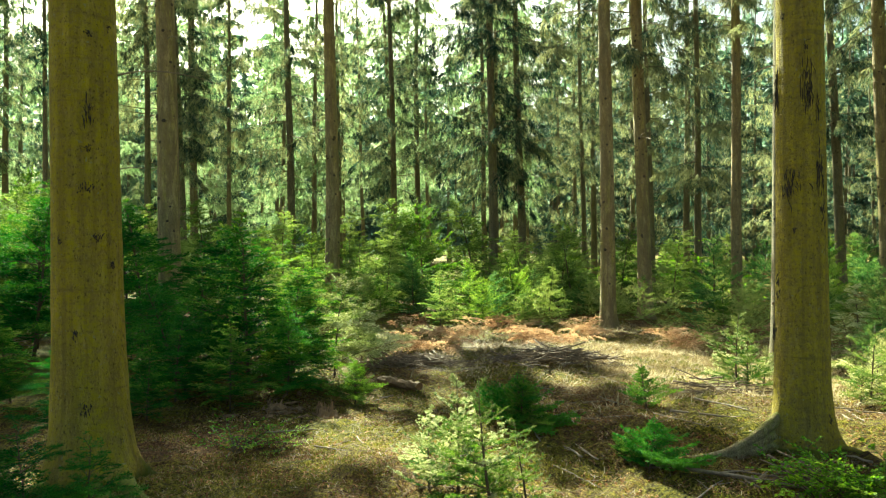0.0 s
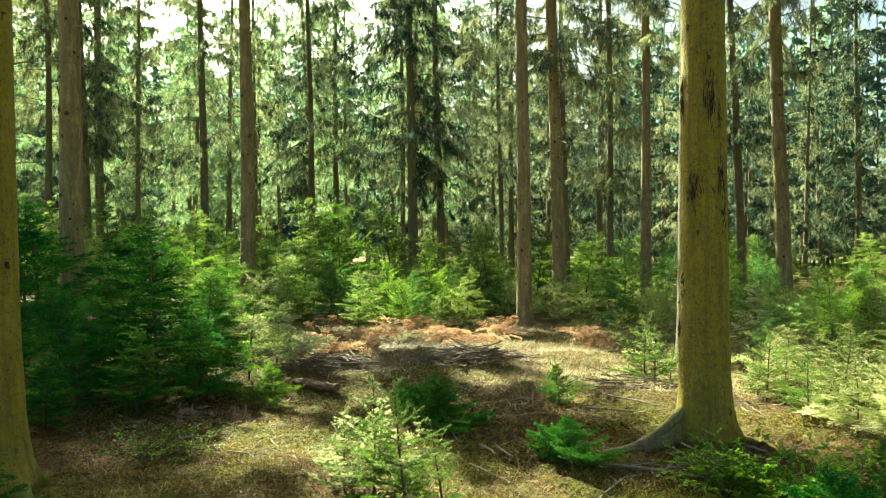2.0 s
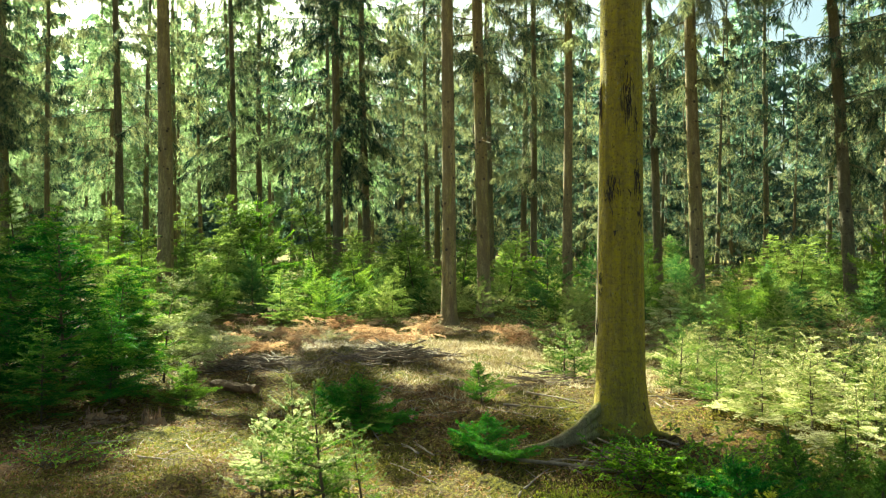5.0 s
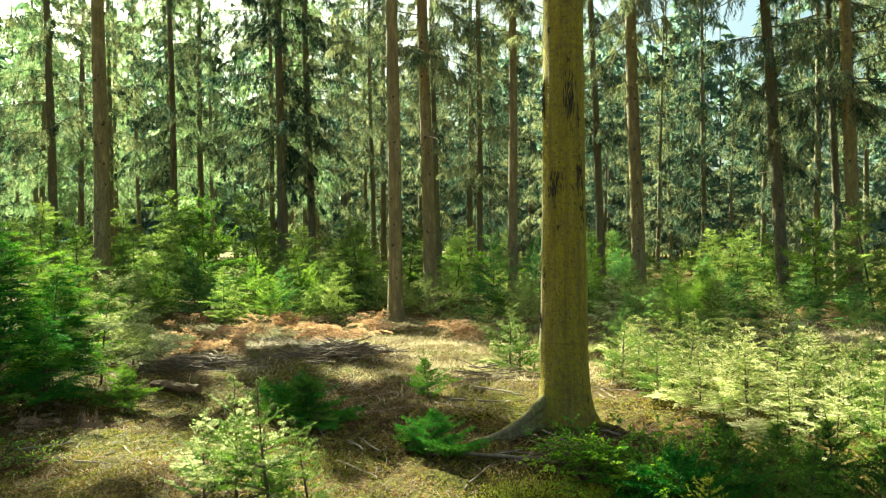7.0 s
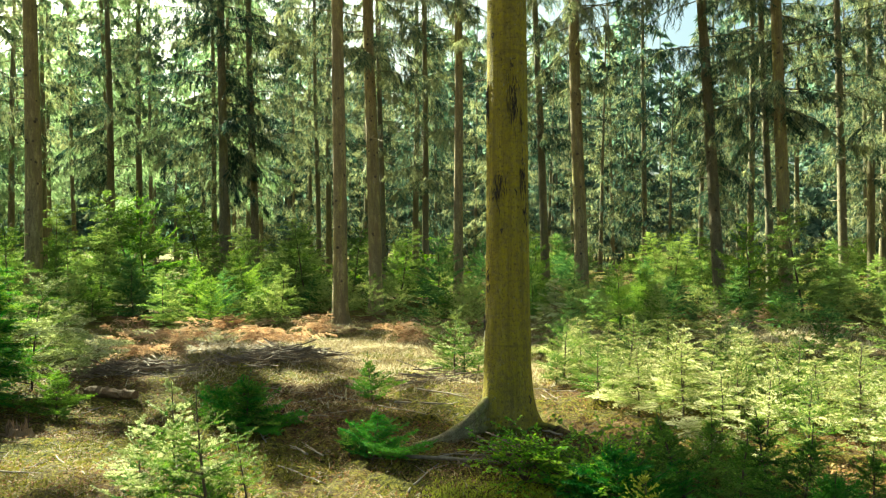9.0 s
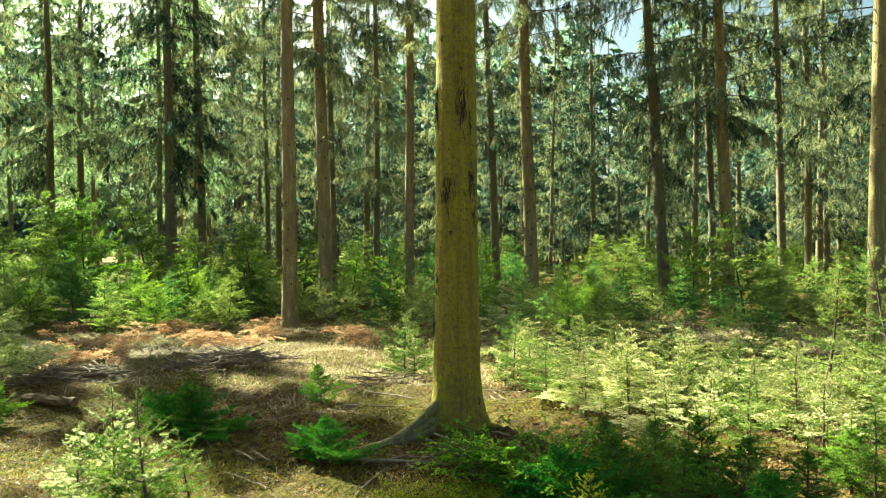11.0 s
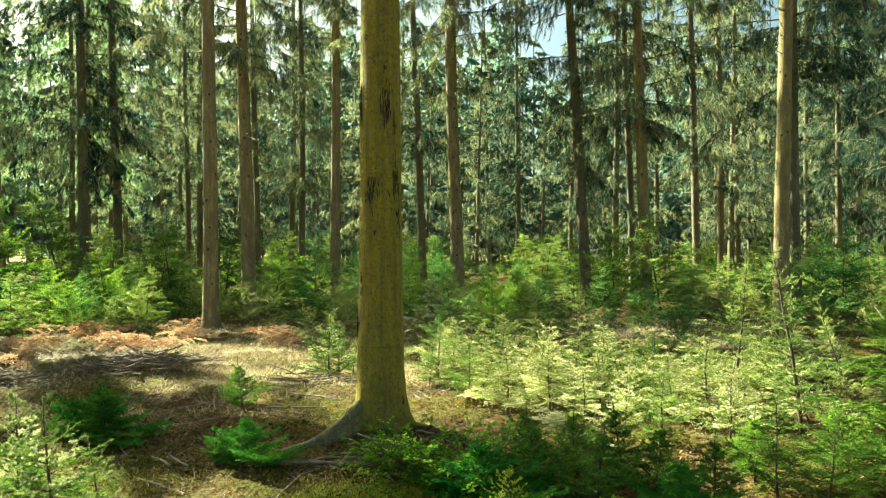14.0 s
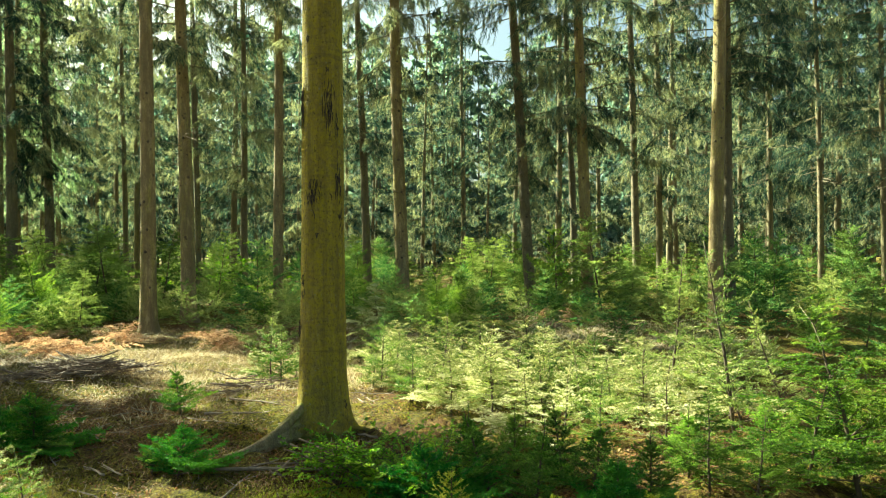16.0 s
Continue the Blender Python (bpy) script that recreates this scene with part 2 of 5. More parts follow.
BARK_GREY = bark("grey_bark", (0.290, 0.230, 0.140), (0.125, 0.096, 0.058), (0.210, 0.195, 0.060), 0.45, 0.8, 0.0, 0.6)
MOSS_ROOT = woody("mossy_root", (0.230, 0.240, 0.016), (0.045, 0.055, 0.006), (1, 1, 1), 45, 0.95)
BRANCH_SCAR = woody("branch_scar_wood", (0.110, 0.072, 0.040), (0.026, 0.017, 0.010))
KNOT = woody("knot_wood", (0.060, 0.038, 0.022), (0.012, 0.008, 0.006))
TWIG = woody("green_twig", (0.120, 0.080, 0.040), (0.040, 0.026, 0.015))
DEADWOOD = woody("dead_wood", (0.360, 0.270, 0.180), (0.110, 0.075, 0.048), (1, 1, 1), 30)
DARK_STICKS = woody("weathered_sticks", (0.300, 0.205, 0.130), (0.050, 0.030, 0.018), (1, 1, 1), 30)
TWIG_LITTER = woody("twig_litter", (0.260, 0.170, 0.095), (0.050, 0.030, 0.016), (1, 1, 1), 30)
LEAF_LITTER = foliage("leaf_litter", (0.060, 0.030, 0.013), (0.185, 0.098, 0.042), (0.390, 0.240, 0.120), (1.2, 1.0, 0.7), 0.2, 0.9)
CHIPS = woody("split_wood", (0.360, 0.200, 0.090), (0.050, 0.024, 0.010), (4, 4, 1), 26)


# ---- geometry helpers ----
class Geo:
    """Points and faces gathered in arrays."""

    def __init__(self):
        self.v, self.t, self.q, self.n = [], [], [], 0

    def add(self, v, tris=None, quads=None):
        v = np.asarray(v, float).reshape(-1, 3)
        if tris is not None:
            self.t.append(np.asarray(tris, int).reshape(-1, 3) + self.n)
        if quads is not None:
            self.q.append(np.asarray(quads, int).reshape(-1, 4) + self.n)
        self.v.append(v)
        self.n += len(v)

    def mesh(self, name, material, smooth=False):
        me = bpy.data.meshes.new(name)
        v = np.concatenate(self.v)
        t = np.concatenate(self.t) if self.t else np.zeros((0, 3), int)
        q = np.concatenate(self.q) if self.q else np.zeros((0, 4), int)
        me.vertices.add(len(v))
        me.vertices.foreach_set("co", v.astype(np.float32).ravel())
        me.loops.add(t.size + q.size)
        me.loops.foreach_set("vertex_index", np.r_[t.ravel(), q.ravel()].astype(np.int32))
        me.polygons.add(len(t) + len(q))
        me.polygons.foreach_set("loop_start", np.r_[np.arange(len(t)) * 3, t.size + np.arange(len(q)) * 4].astype(np.int32))
        me.polygons.foreach_set("use_smooth", np.full(len(t) + len(q), smooth))
        me.materials.append(material)
        me.update(calc_edges=True)
        me.validate()
        return me


def part(name, data, material, parent, label="", smooth=False):
    if isinstance(data, Geo):
        data = data.mesh(name, material, smooth)
    ob = new(name, data)
    ob.parent = parent
    return tagged(ob, label) if label else ob


def unit(a):
    return a / np.maximum(np.linalg.norm(a, axis=-1, keepdims=True), 1e-9)


def tube(geo, pts, radii, seg=6, wave=0.0, rng=None, cap=True):
    """A bent, tapered stick along pts."""
    p, r = np.asarray(pts, float), np.asarray(radii, float)
    d = unit(np.gradient(p, axis=0))
    ref = np.array([0.0, 0.0, 1.0]) if abs(d[:, 2].mean()) < 0.8 else np.array([0.0, 1.0, 0.0])
    u = unit(np.cross(d, ref))
    w = np.cross(d, u)
    a = np.arange(seg) * 2 * np.pi / seg
    rr = r[:, None] * (1 + (wave * rng.standard_normal((len(p), seg)) if wave else np.zeros((len(p), seg))))
    v = p[:, None] + rr[..., None] * (np.cos(a)[None, :, None] * u[:, None] + np.sin(a)[None, :, None] * w[:, None])
    k = len(p)
    i, j = np.meshgrid(np.arange(k - 1), np.arange(seg), indexing="ij")
    jn = (j + 1) % seg
    quads = np.stack([i * seg + j, i * seg + jn, (i + 1) * seg + jn, (i + 1) * seg + j], -1)
    v = v.reshape(-1, 3)
    if cap:
        v = np.r_[v, p[:1], p[-1:]]
        s = np.arange(seg)
        tris = np.r_[np.stack([(s + 1) % seg, s, np.full(seg, k * seg)], -1), np.stack([(k - 1) * seg + s, (k - 1) * seg + (s + 1) % seg, np.full(seg, k * seg + 1)], -1)]
        geo.add(v, tris, quads)
    else:
        geo.add(v, None, quads)


def needles(geo, p0, p1, n, length, width, rng, flat=0.0, ahead=0.7, rhomb=False, hang=0.0):
    """n needles along each twig p0-p1. flat: 0 all round, 1 in two ranks."""
    p0, p1 = np.asarray(p0, float), np.asarray(p1, float)
    k = len(p0)
    d = unit(p1 - p0)
    s = (np.arange(n)[None] + rng.random((k, n))) / n
    base = p0[:, None] + (p1 - p0)[:, None] * s[..., None]
    up = np.array([0.0, 0.0, 1.0])
    u = unit(np.cross(d, up) + 1e-4)
    w = np.cross(u, d)
    a = rng.random((k, n)) * 2 * np.pi
    ranks = np.where(rng.random((k, n)) < 0.5, 0, np.pi) + rng.normal(0.25, 0.35, (k, n)) * np.where(rng.random((k, n)) < 0.5, 1, -1)
    a = np.where(rng.random((k, n)) < flat, ranks, a)
    side = np.cos(a)[..., None] * u[:, None] + np.sin(a)[..., None] * w[:, None]
    way = unit(d[:, None] * ahead + side + up * -hang)
    ln = length * (0.65 + 0.6 * rng.random((k, n, 1))) * (1 - 0.35 * s[..., None] ** 3)
    tip = base + way * ln
    across = unit(np.cross(way, d[:, None] + rng.normal(0, 0.6, (k, n, 3)))) * width * (0.7 + 0.6 * rng.random((k, n, 1)))
    if rhomb:
        m = base + way * ln * 0.45
        v = np.stack([base, m + across, tip, m - across], 2).reshape(-1, 3)
        i = np.arange(k * n)[:, None] * 4
        geo.add(v, None, i + np.arange(4))
    else:
        v = np.stack([base - across, base + across, tip], 2).reshape(-1, 3)
        i = np.arange(k * n)[:, None] * 3
        geo.add(v, i + np.arange(3))


def height(x, y):
    """The forest floor's relief: soft hummocks, a few centimetres high."""
    x, y = np.asarray(x, float), np.asarray(y, float)
    z = 0.035 * np.sin(1.1 * x + 0.6 * y + 0.4) + 0.03 * np.sin(0.7 * x - 1.35 * y + 1.9) + 0.018 * np.sin(2.9 * x + 1.7 * y) + 0.014 * np.sin(-2.1 * x + 3.7 * y + 0.8)
    z = z + 0.008 * np.sin(7.3 * x + 5.1 * y) * np.sin(6.1 * y - 4.4 * x + 1.0)
    return z


def on_ground(x, y, turn=0.0, size=1.0, sink=0.0):
    return pose(x, y, float(height(x, y)) - sink, 0, 0, turn) @ Matrix.Diagonal((size, size, size, 1))


def put(ob, m):
    ob.matrix_basis = m
    return ob


MADE = {}


def placed(kind, build, m):
    """The first of a kind is built, the next are copies."""
    if kind not in MADE:
        MADE[kind] = put(build(), m)
        return MADE[kind]
    s = MADE[kind].matrix_basis.to_scale()
    return copy_thing(MADE[kind], m @ Matrix.Diagonal((1 / s.x, 1 / s.y, 1 / s.z, 1)))


# ---- the forest floor ----
def forest_floor():
    s = np.linspace(-1, 1, 291)
    xs = np.sinh(s * 6.4) / np.sinh(6.4) * 420 + 1.2
    ys = np.sinh(s * 6.4) / np.sinh(6.4) * 420 + 6.0
    x, y = np.meshgrid(xs, ys, indexing="ij")
    z = height(x, y)
    near = np.clip(1.6 - np.hypot(x - 1.2, y - 6) / 9, 0, 1)
    rough = np.random.default_rng(5).normal(0, 0.024, x.shape)
    rough = (rough + np.roll(rough, 1, 0) + np.roll(rough, 1, 1)) * 0.6
    z = z + near * (rough - 0.008)
    k = len(xs)
    i, j = np.meshgrid(np.arange(k - 1), np.arange(k - 1), indexing="ij")
    quads = np.stack([i * k + j, (i + 1) * k + j, (i + 1) * k + j + 1, i * k + j + 1], -1)
    g = Geo()
    g.add(np.stack([x, y, z], -1), None, quads)
    return tagged(new("ground", g.mesh("ground", FLOOR, True)), "forest floor of brown needle litter and yellow-green moss", "ground", kind="structure")


forest_floor()


# ---- mature spruces ----
def girth(r, z, tall):
    """A trunk's radius at a height: swollen at the foot, slowly tapering."""
    z = np.asarray(z, float)
    return r * np.where(z < 9, 1.06 - 0.038 * z, 0.718 * (1 - 0.85 * (z - 9) / (tall - 9))) + 0.2 * r * np.exp(-np.maximum(z, 0) / 0.5)


def trunk_geo(r, tall, rng, seg=20, step=0.5, flare=0.3, lobes=5, wobble=0.02, spurs=()):
    z = np.concatenate([[-0.15, -0.05, 0.0, 0.02, 0.04, 0.07, 0.1, 0.13, 0.17, 0.21, 0.26, 0.32, 0.4, 0.5, 0.6, 0.72, 0.86] if seg > 30 else [-0.15, 0.0, 0.05, 0.1, 0.16, 0.24, 0.34, 0.48, 0.7], np.arange(1.0, 12, step if seg < 30 else 0.14), np.arange(12, tall + 0.01, 2.0)])
    a = np.arange(seg) * 2 * np.pi / seg
    ph = rng.random(4) * 6.28
    rad = girth(r, z, tall)
    foot = np.exp(-np.maximum(z, 0) / 0.13)
    shape = 1 + 0.35 * np.cos(lobes * a + ph[0]) + 0.25 * np.cos((lobes - 2) * a + ph[1])
    rr = rad[:, None] * (1 + 0.018 * np.cos(2 * a + ph[2]) + 0.012 * np.cos(3 * a + ph[3] + z[:, None] * 0.8) + rng.normal(0, 0.008, (len(z), seg))) + r * (flare if seg < 30 else 0.12) * foot[:, None] * np.maximum(shape, 0)
    for az, reach, wide, tall_at in spurs:
        off = (a - radians(az) + np.pi) % (2 * np.pi) - np.pi
        spread = wide * (0.45 + 0.75 * np.clip(np.maximum(z, 0) / tall_at, 0, 1))[:, None]
        rr = rr + reach * np.exp(-((off[None] / spread) ** 2)) * np.exp(-np.maximum(z, 0) / tall_at)[:, None] * (1 + rng.normal(0, 0.03, rr.shape))
    cx = wobble * np.sin(z * 0.55 + ph[0]) * np.minimum(z / 3, 1)
    cy = wobble * np.sin(z * 0.48 + ph[1]) * np.minimum(z / 3, 1)
    v = np.stack([cx[:, None] + rr * np.cos(a), cy[:, None] + rr * np.sin(a), np.broadcast_to(z[:, None], rr.shape)], -1)
    k = len(z)
    i, j = np.meshgrid(np.arange(k - 1), np.arange(seg), indexing="ij")
    jn = (j + 1) % seg
    g = Geo()
    g.add(v, None, np.stack([i * seg + j, i * seg + jn, (i + 1) * seg + jn, (i + 1) * seg + j], -1))
    return g


def branch_line(rng, origin, az, length, rise, bend, k=7):
    s = np.linspace(0, 1, k)
    out = np.array([np.cos(az), np.sin(az), 0.0])
    side = np.array([-np.sin(az), np.cos(az), 0.0])
    return origin + length * (s[:, None] * np.cos(rise) * out + (np.sin(rise) * s + bend * s**2)[:, None] * np.array([0, 0, 1.0]) + (rng.normal(0, 0.06) * s**2)[:, None] * side)


def crown_meshes(seed, depth=17.0, reach=2.6, per_metre=6.0, rich=1.0, gaps=0.15, leaf=None):
    """A hanging spruce crown, from its lowest branches upward, with the woody branches apart."""
    rng = np.random.default_rng(seed)
    wood, green = Geo(), Geo()
    low_twigs, high_twigs = ([], []), ([], [])
    z = 0.0
    while z < depth:
        f = z / depth
        seen = z < (9 if rich > 0.7 else 14)
        z += rng.exponential(1 / (per_metre * (1.25 if rich > 0.7 else 0.85) if seen else per_metre * 0.6))
        if rng.random() < gaps:
            continue
        low = min(1.0, 0.4 + z / 3.0)
        length = (reach * (1 - f) ** 0.7 * low + 0.25) * rng.uniform(0.6, 1.25)
        az = rng.random() * 6.283
        line = branch_line(rng, np.array([0, 0, z]), az, length, rng.normal(-0.05, 0.16) + 0.4 * f, rng.uniform(-0.36, -0.06))
        if seen:
            tube(wood, line[::3] if rich < 0.7 else line[::2], np.linspace(0.022, 0.004, 3 if rich < 0.7 else 4) * (0.6 + 0.4 * length / reach), 3, cap=False)
        count = int(length * (12.0 if seen else 5.0 if rich > 0.7 else 3.5) * rich) + 3
        s = rng.uniform(0.12, 1.0, count)
        q = np.stack([np.interp(s, np.linspace(0, 1, len(line)), line[:, c]) for c in range(3)], -1)
        along = unit(line[-1] - line[0])
        side = unit(np.cross(along, [0, 0, 1.0]))
        sgn = np.where(rng.random(count) < 0.5, -1, 1)
        tl = (0.2 + 0.55 * length / 3 * (1 - s) ** 0.6) * rng.uniform(0.6, 1.4, count)
        way = unit(along * rng.uniform(0.1, 0.7, (count, 1)) + side * (sgn * rng.uniform(0.1, 0.8, count))[:, None] + np.array([0, 0, -1.0]) * rng.uniform(0.3, 1.8, (count, 1)))
        for box, a, b in ((low_twigs if seen else high_twigs, q, q + way * tl[:, None]), (low_twigs if seen else high_twigs, line[1:-1:2], line[2::2])):
            box[0].append(a[: len(b)])
            box[1].append(b[: len(a)])
    for (a, b), n, ln, wd in ((low_twigs, 20 if rich > 0.7 else 9, 0.17 if rich > 0.7 else 0.29, 0.0095 if rich > 0.7 else 0.021), (high_twigs, 8, 0.5, 0.075) if rich > 0.7 else (high_twigs, 7, 0.5, 0.06)):
        needles(green, np.concatenate(a), np.concatenate(b), n, ln, wd, rng, 0.15, 0.8, False, 0.7)
    return wood.mesh("branches", BARK_GREY), green.mesh("needles", leaf or OLD_SPRUCE)


CROWNS = {}


def crown_of(kind):
    seed, rich, reach, gaps = kind
    if kind not in CROWNS:
        # Crown seed 14 wears the green that carries the haze.
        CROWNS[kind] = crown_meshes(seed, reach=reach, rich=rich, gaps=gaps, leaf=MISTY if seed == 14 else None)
    return CROWNS[kind]


def bare_twigs(rng, r, low, high, count, reach=0.9):
    """Dead branches and stubs below the crown."""
    g = Geo()
    for _ in range(count):
        z, az = rng.uniform(low, high), rng.random() * 6.283
        n = rng.uniform(0.15, 1.0) ** 1.5 * reach + 0.06
        line = branch_line(rng, np.array([np.cos(az) * r * 0.85, np.sin(az) * r * 0.85, z]), az, n, rng.normal(0.05, 0.2), rng.uniform(-0.35, 0.15), 5)
        tube(g, line, np.linspace(0.011, 0.003, 5), 4)
        if n > 0.4:
            for s in (2, 3):
                tube(g, [line[s], line[s] + unit(rng.normal(0, 1, 3)) * n * 0.35], [0.005, 0.002], 3)
    return g


def knots(rng, r, low, high, rows):
    """Whorls of small dark branch scars, a little proud of the bark."""
    g = Geo()
    for z in np.linspace(low, high, rows):
        for az in rng.random(4) * 6.283:
            zz = z + rng.normal(0, 0.06)
            o = np.array([np.cos(az), np.sin(az), 0]) * float(girth(r, zz, 25.0)) * 0.97 + [0, 0, zz]
            out = np.array([np.cos(az), np.sin(az), 0.15])
            tube(g, [o, o + out * r * 0.07, o + out * r * 0.12], np.array([0.2, 0.15, 0.05]) * r * rng.uniform(0.5, 1.2), 6)
    return g


COUNT = [0]


def spruce(x, y, r, lean_x=0.0, lean_y=0.0, crown_at=6.0, crown=(1, 1.0, 2.6, 0.15), skin=None, bare=14, label="tall spruce with brown bark and hanging green branches", tall=25.0, seg=20, spurs=(), turn=None):
    """A mature spruce: trunk, branch scars, dead twigs, woody branches, needles."""
    COUNT[0] += 1
    rng = np.random.default_rng(100 + COUNT[0])
    tree = tagged(new("spruce_tree"), label, "tree", "mature spruces")
    z = float(height(x, y))
    tree.matrix_basis = Matrix.Translation((x, y, z)) @ pose(0, 0, 0, math.degrees(math.atan(-lean_y)), math.degrees(math.atan(lean_x)), 0)
    part("trunk", trunk_geo(r, tall, rng, seg, wobble=0.02 if seg < 30 else 0.004, spurs=spurs), skin or BARK_BROWN, tree, smooth=True)
    if bare:
        tagged(part("knotwork", knots(rng, r, 0.9, min(crown_at + 2, 9), 16), BRANCH_SCAR, tree, "dark branch scars in whorls"), kind="stuff")
        tagged(part("dead_branchwork", bare_twigs(rng, r, max(2.5, crown_at - 4), crown_at + 2, bare), DEADWOOD, tree, "bare dead branches"), kind="stuff")
    wood, green = crown_of(crown)
    if turn is None:
        turn = np.random.default_rng([CROWN_TURNS, int(x * 50) + 5000, int(y * 50) + 5000]).random() * 360
    for name, me in (("branchwork", wood), ("crown", green)):
        ob = tagged(part(name, me, None, tree), kind="stuff")
        ob.matrix_basis = pose(0, 0, crown_at, 0, 0, turn)
    return tree


# ---- young conifers ----
def young_conifer(seed, tall, wide, needle, style="spruce", rows=8, each=6, fine=True, green=None, name="spruce_sapling", label="", dens=1.0, leader=0.0, twiggy=True, tips=None):
    """A sapling: stem, whorls of branches with side twigs, and needles on all of them."""
    rng = np.random.default_rng(seed)
    n_len, n_wide, n_count = needle
    hem = style == "hemlock"
    larch = style == "larch"
    tree = new(name)
    tagged(tree, label, "sapling", "young conifers")
    stem, wood, leaf, fresh = Geo(), Geo(), Geo(), Geo()
    k = 10
    zz = np.linspace(-0.03, tall, k)
    sway = np.cumsum(rng.normal(0, 0.012 * tall, (k, 2)), 0) * np.linspace(0, 1, k)[:, None]
    if hem:
        sway[-1] += 0.05 * tall
    mid = np.c_[sway, zz]
    tube(stem, mid, np.linspace(0.011, 0.002, k) * (0.6 + tall * 0.7), 6)
    p0, p1, late = [mid[-3:-1]], [mid[-2:]], [np.ones(2, bool)]
    levels = np.linspace(0.06, 0.95, rows) ** (0.9 if hem else 1.05) * (1 - leader)
    for li, f in enumerate(levels):
        for b in range(each if f < 0.85 else max(3, each - 2)):
            h = f * tall + rng.normal(0, 0.035 * tall)
            if h < 0.02:
                continue
            az = b * 6.283 / each + li * 1.1 + rng.normal(0, 0.3)
            g = f / (1 - leader)
            ln = wide * ((1 - g) ** (0.75 if hem else 0.85) + 0.10) * rng.uniform(0.4, 1.25)
            if hem:
                rise, bend = rng.normal(0.40, 0.22) + 0.25 * f, rng.uniform(-0.5, -0.1)
            elif larch:
                rise, bend = rng.normal(0.5, 0.2), rng.uniform(-0.1, 0.2)
            else:
                rise, bend = 0.22 + 0.55 * f + rng.normal(0, 0.12), rng.uniform(-0.12, 0.16)
            o = np.array([np.interp(h, zz, mid[:, 0]), np.interp(h, zz, mid[:, 1]), h])
            line = branch_line(rng, o, az, ln, rise, bend, 7)
            if twiggy:
                tube(wood, line[::2], np.linspace(0.0045, 0.0012, 4) * (0.5 + ln * 1.2), 3, cap=False)
            p0.append(line[1:-1])
            p1.append(line[2:])
            late.append(np.arange(5) > 2 - 3 * f)
            m = max(4, int(ln * (34 if hem else 30) * dens))
            s = np.linspace(0.2, 0.96, m) + rng.normal(0, 0.02, m)
            q = np.stack([np.interp(s, np.linspace(0, 1, 7), line[:, c]) for c in range(3)], -1)
            along = unit(np.stack([np.interp(s, np.linspace(0, 1, 6), np.diff(line, axis=0)[:, c]) for c in range(3)], -1))
            side = unit(np.cross(along, [0, 0, 1.0])) * np.where(np.arange(m) % 2, 1, -1)[:, None]
            tl = ln * (0.42 if hem else 0.36) * np.maximum(1.02 - s, 0.02) ** 0.75 * rng.uniform(0.6, 1.2, m) + 0.025
            lift = rng.normal(-0.12 if hem else 0.12, 0.18, (m, 1)) + rng.normal(0, 0.22)
            way = unit(along * rng.uniform(0.7, 1.1, (m, 1)) + side + np.array([0, 0, 1.0]) * lift)
            e = q + way * tl[:, None]
            half = q + (e - q) * 0.45
            if tips:
                p0 += [q, half]
                p1 += [half, e]
                late += [np.full(m, f > 0.75), s > 0.5 - 0.5 * f]
            else:
                p0.append(q)
                p1.append(e)
                late.append(np.zeros(m, bool))
            if fine:
                big = tl > 0.07
                for c in (0.35, 0.6):
                    for g in (-1, 1):
                        qb = q[big] + (e - q)[big] * c
                        sb = unit(np.cross(way[big], [0, 0, 1.0])) * g
                        p0.append(qb)
                        p1.append(qb + unit(way[big] + sb + rng.normal(0, 0.15, (big.sum(), 3))) * tl[big][:, None] * (0.75 - c * 0.6))
                        late.append(s[big] > 0.5)
    p0, p1, late = np.concatenate(p0), np.concatenate(p1), np.concatenate(late)
    lens = np.linalg.norm(p1 - p0, axis=1)
    # long twigs bear more needles than short ones
    for lo, hi, f in ((0, 0.06, 0.55), (0.06, 0.12, 1.0), (0.12, 9, 1.8)):
        for geo, those in ((leaf, ~late), (fresh, late)) if tips else ((leaf, lens >= 0),):
            pick = (lens >= lo) & (lens < hi) & those
            if pick.any():
                needles(geo, p0[pick], p1[pick], max(2, int(n_count * f)), n_len, n_wide, rng, 0.7 if hem else 0.4, 0.75, False)
    part("stem", stem, TWIG, tree, "thin brown stem", True)
    if twiggy:
        tagged(part("twigwork", wood, TWIG, tree, "thin brown twigs", True), kind="stuff")
    tagged(part("needles", leaf, green or SPRUCE, tree), kind="stuff")
    # Paler twig ends: fresh growth, with sunlight mixed into some of the tints.
    if tips:
        tagged(part("fresh_growth", fresh, tips, tree, "paler twig ends, fresh growth and sunlit tint"), kind="stuff")
    return tree


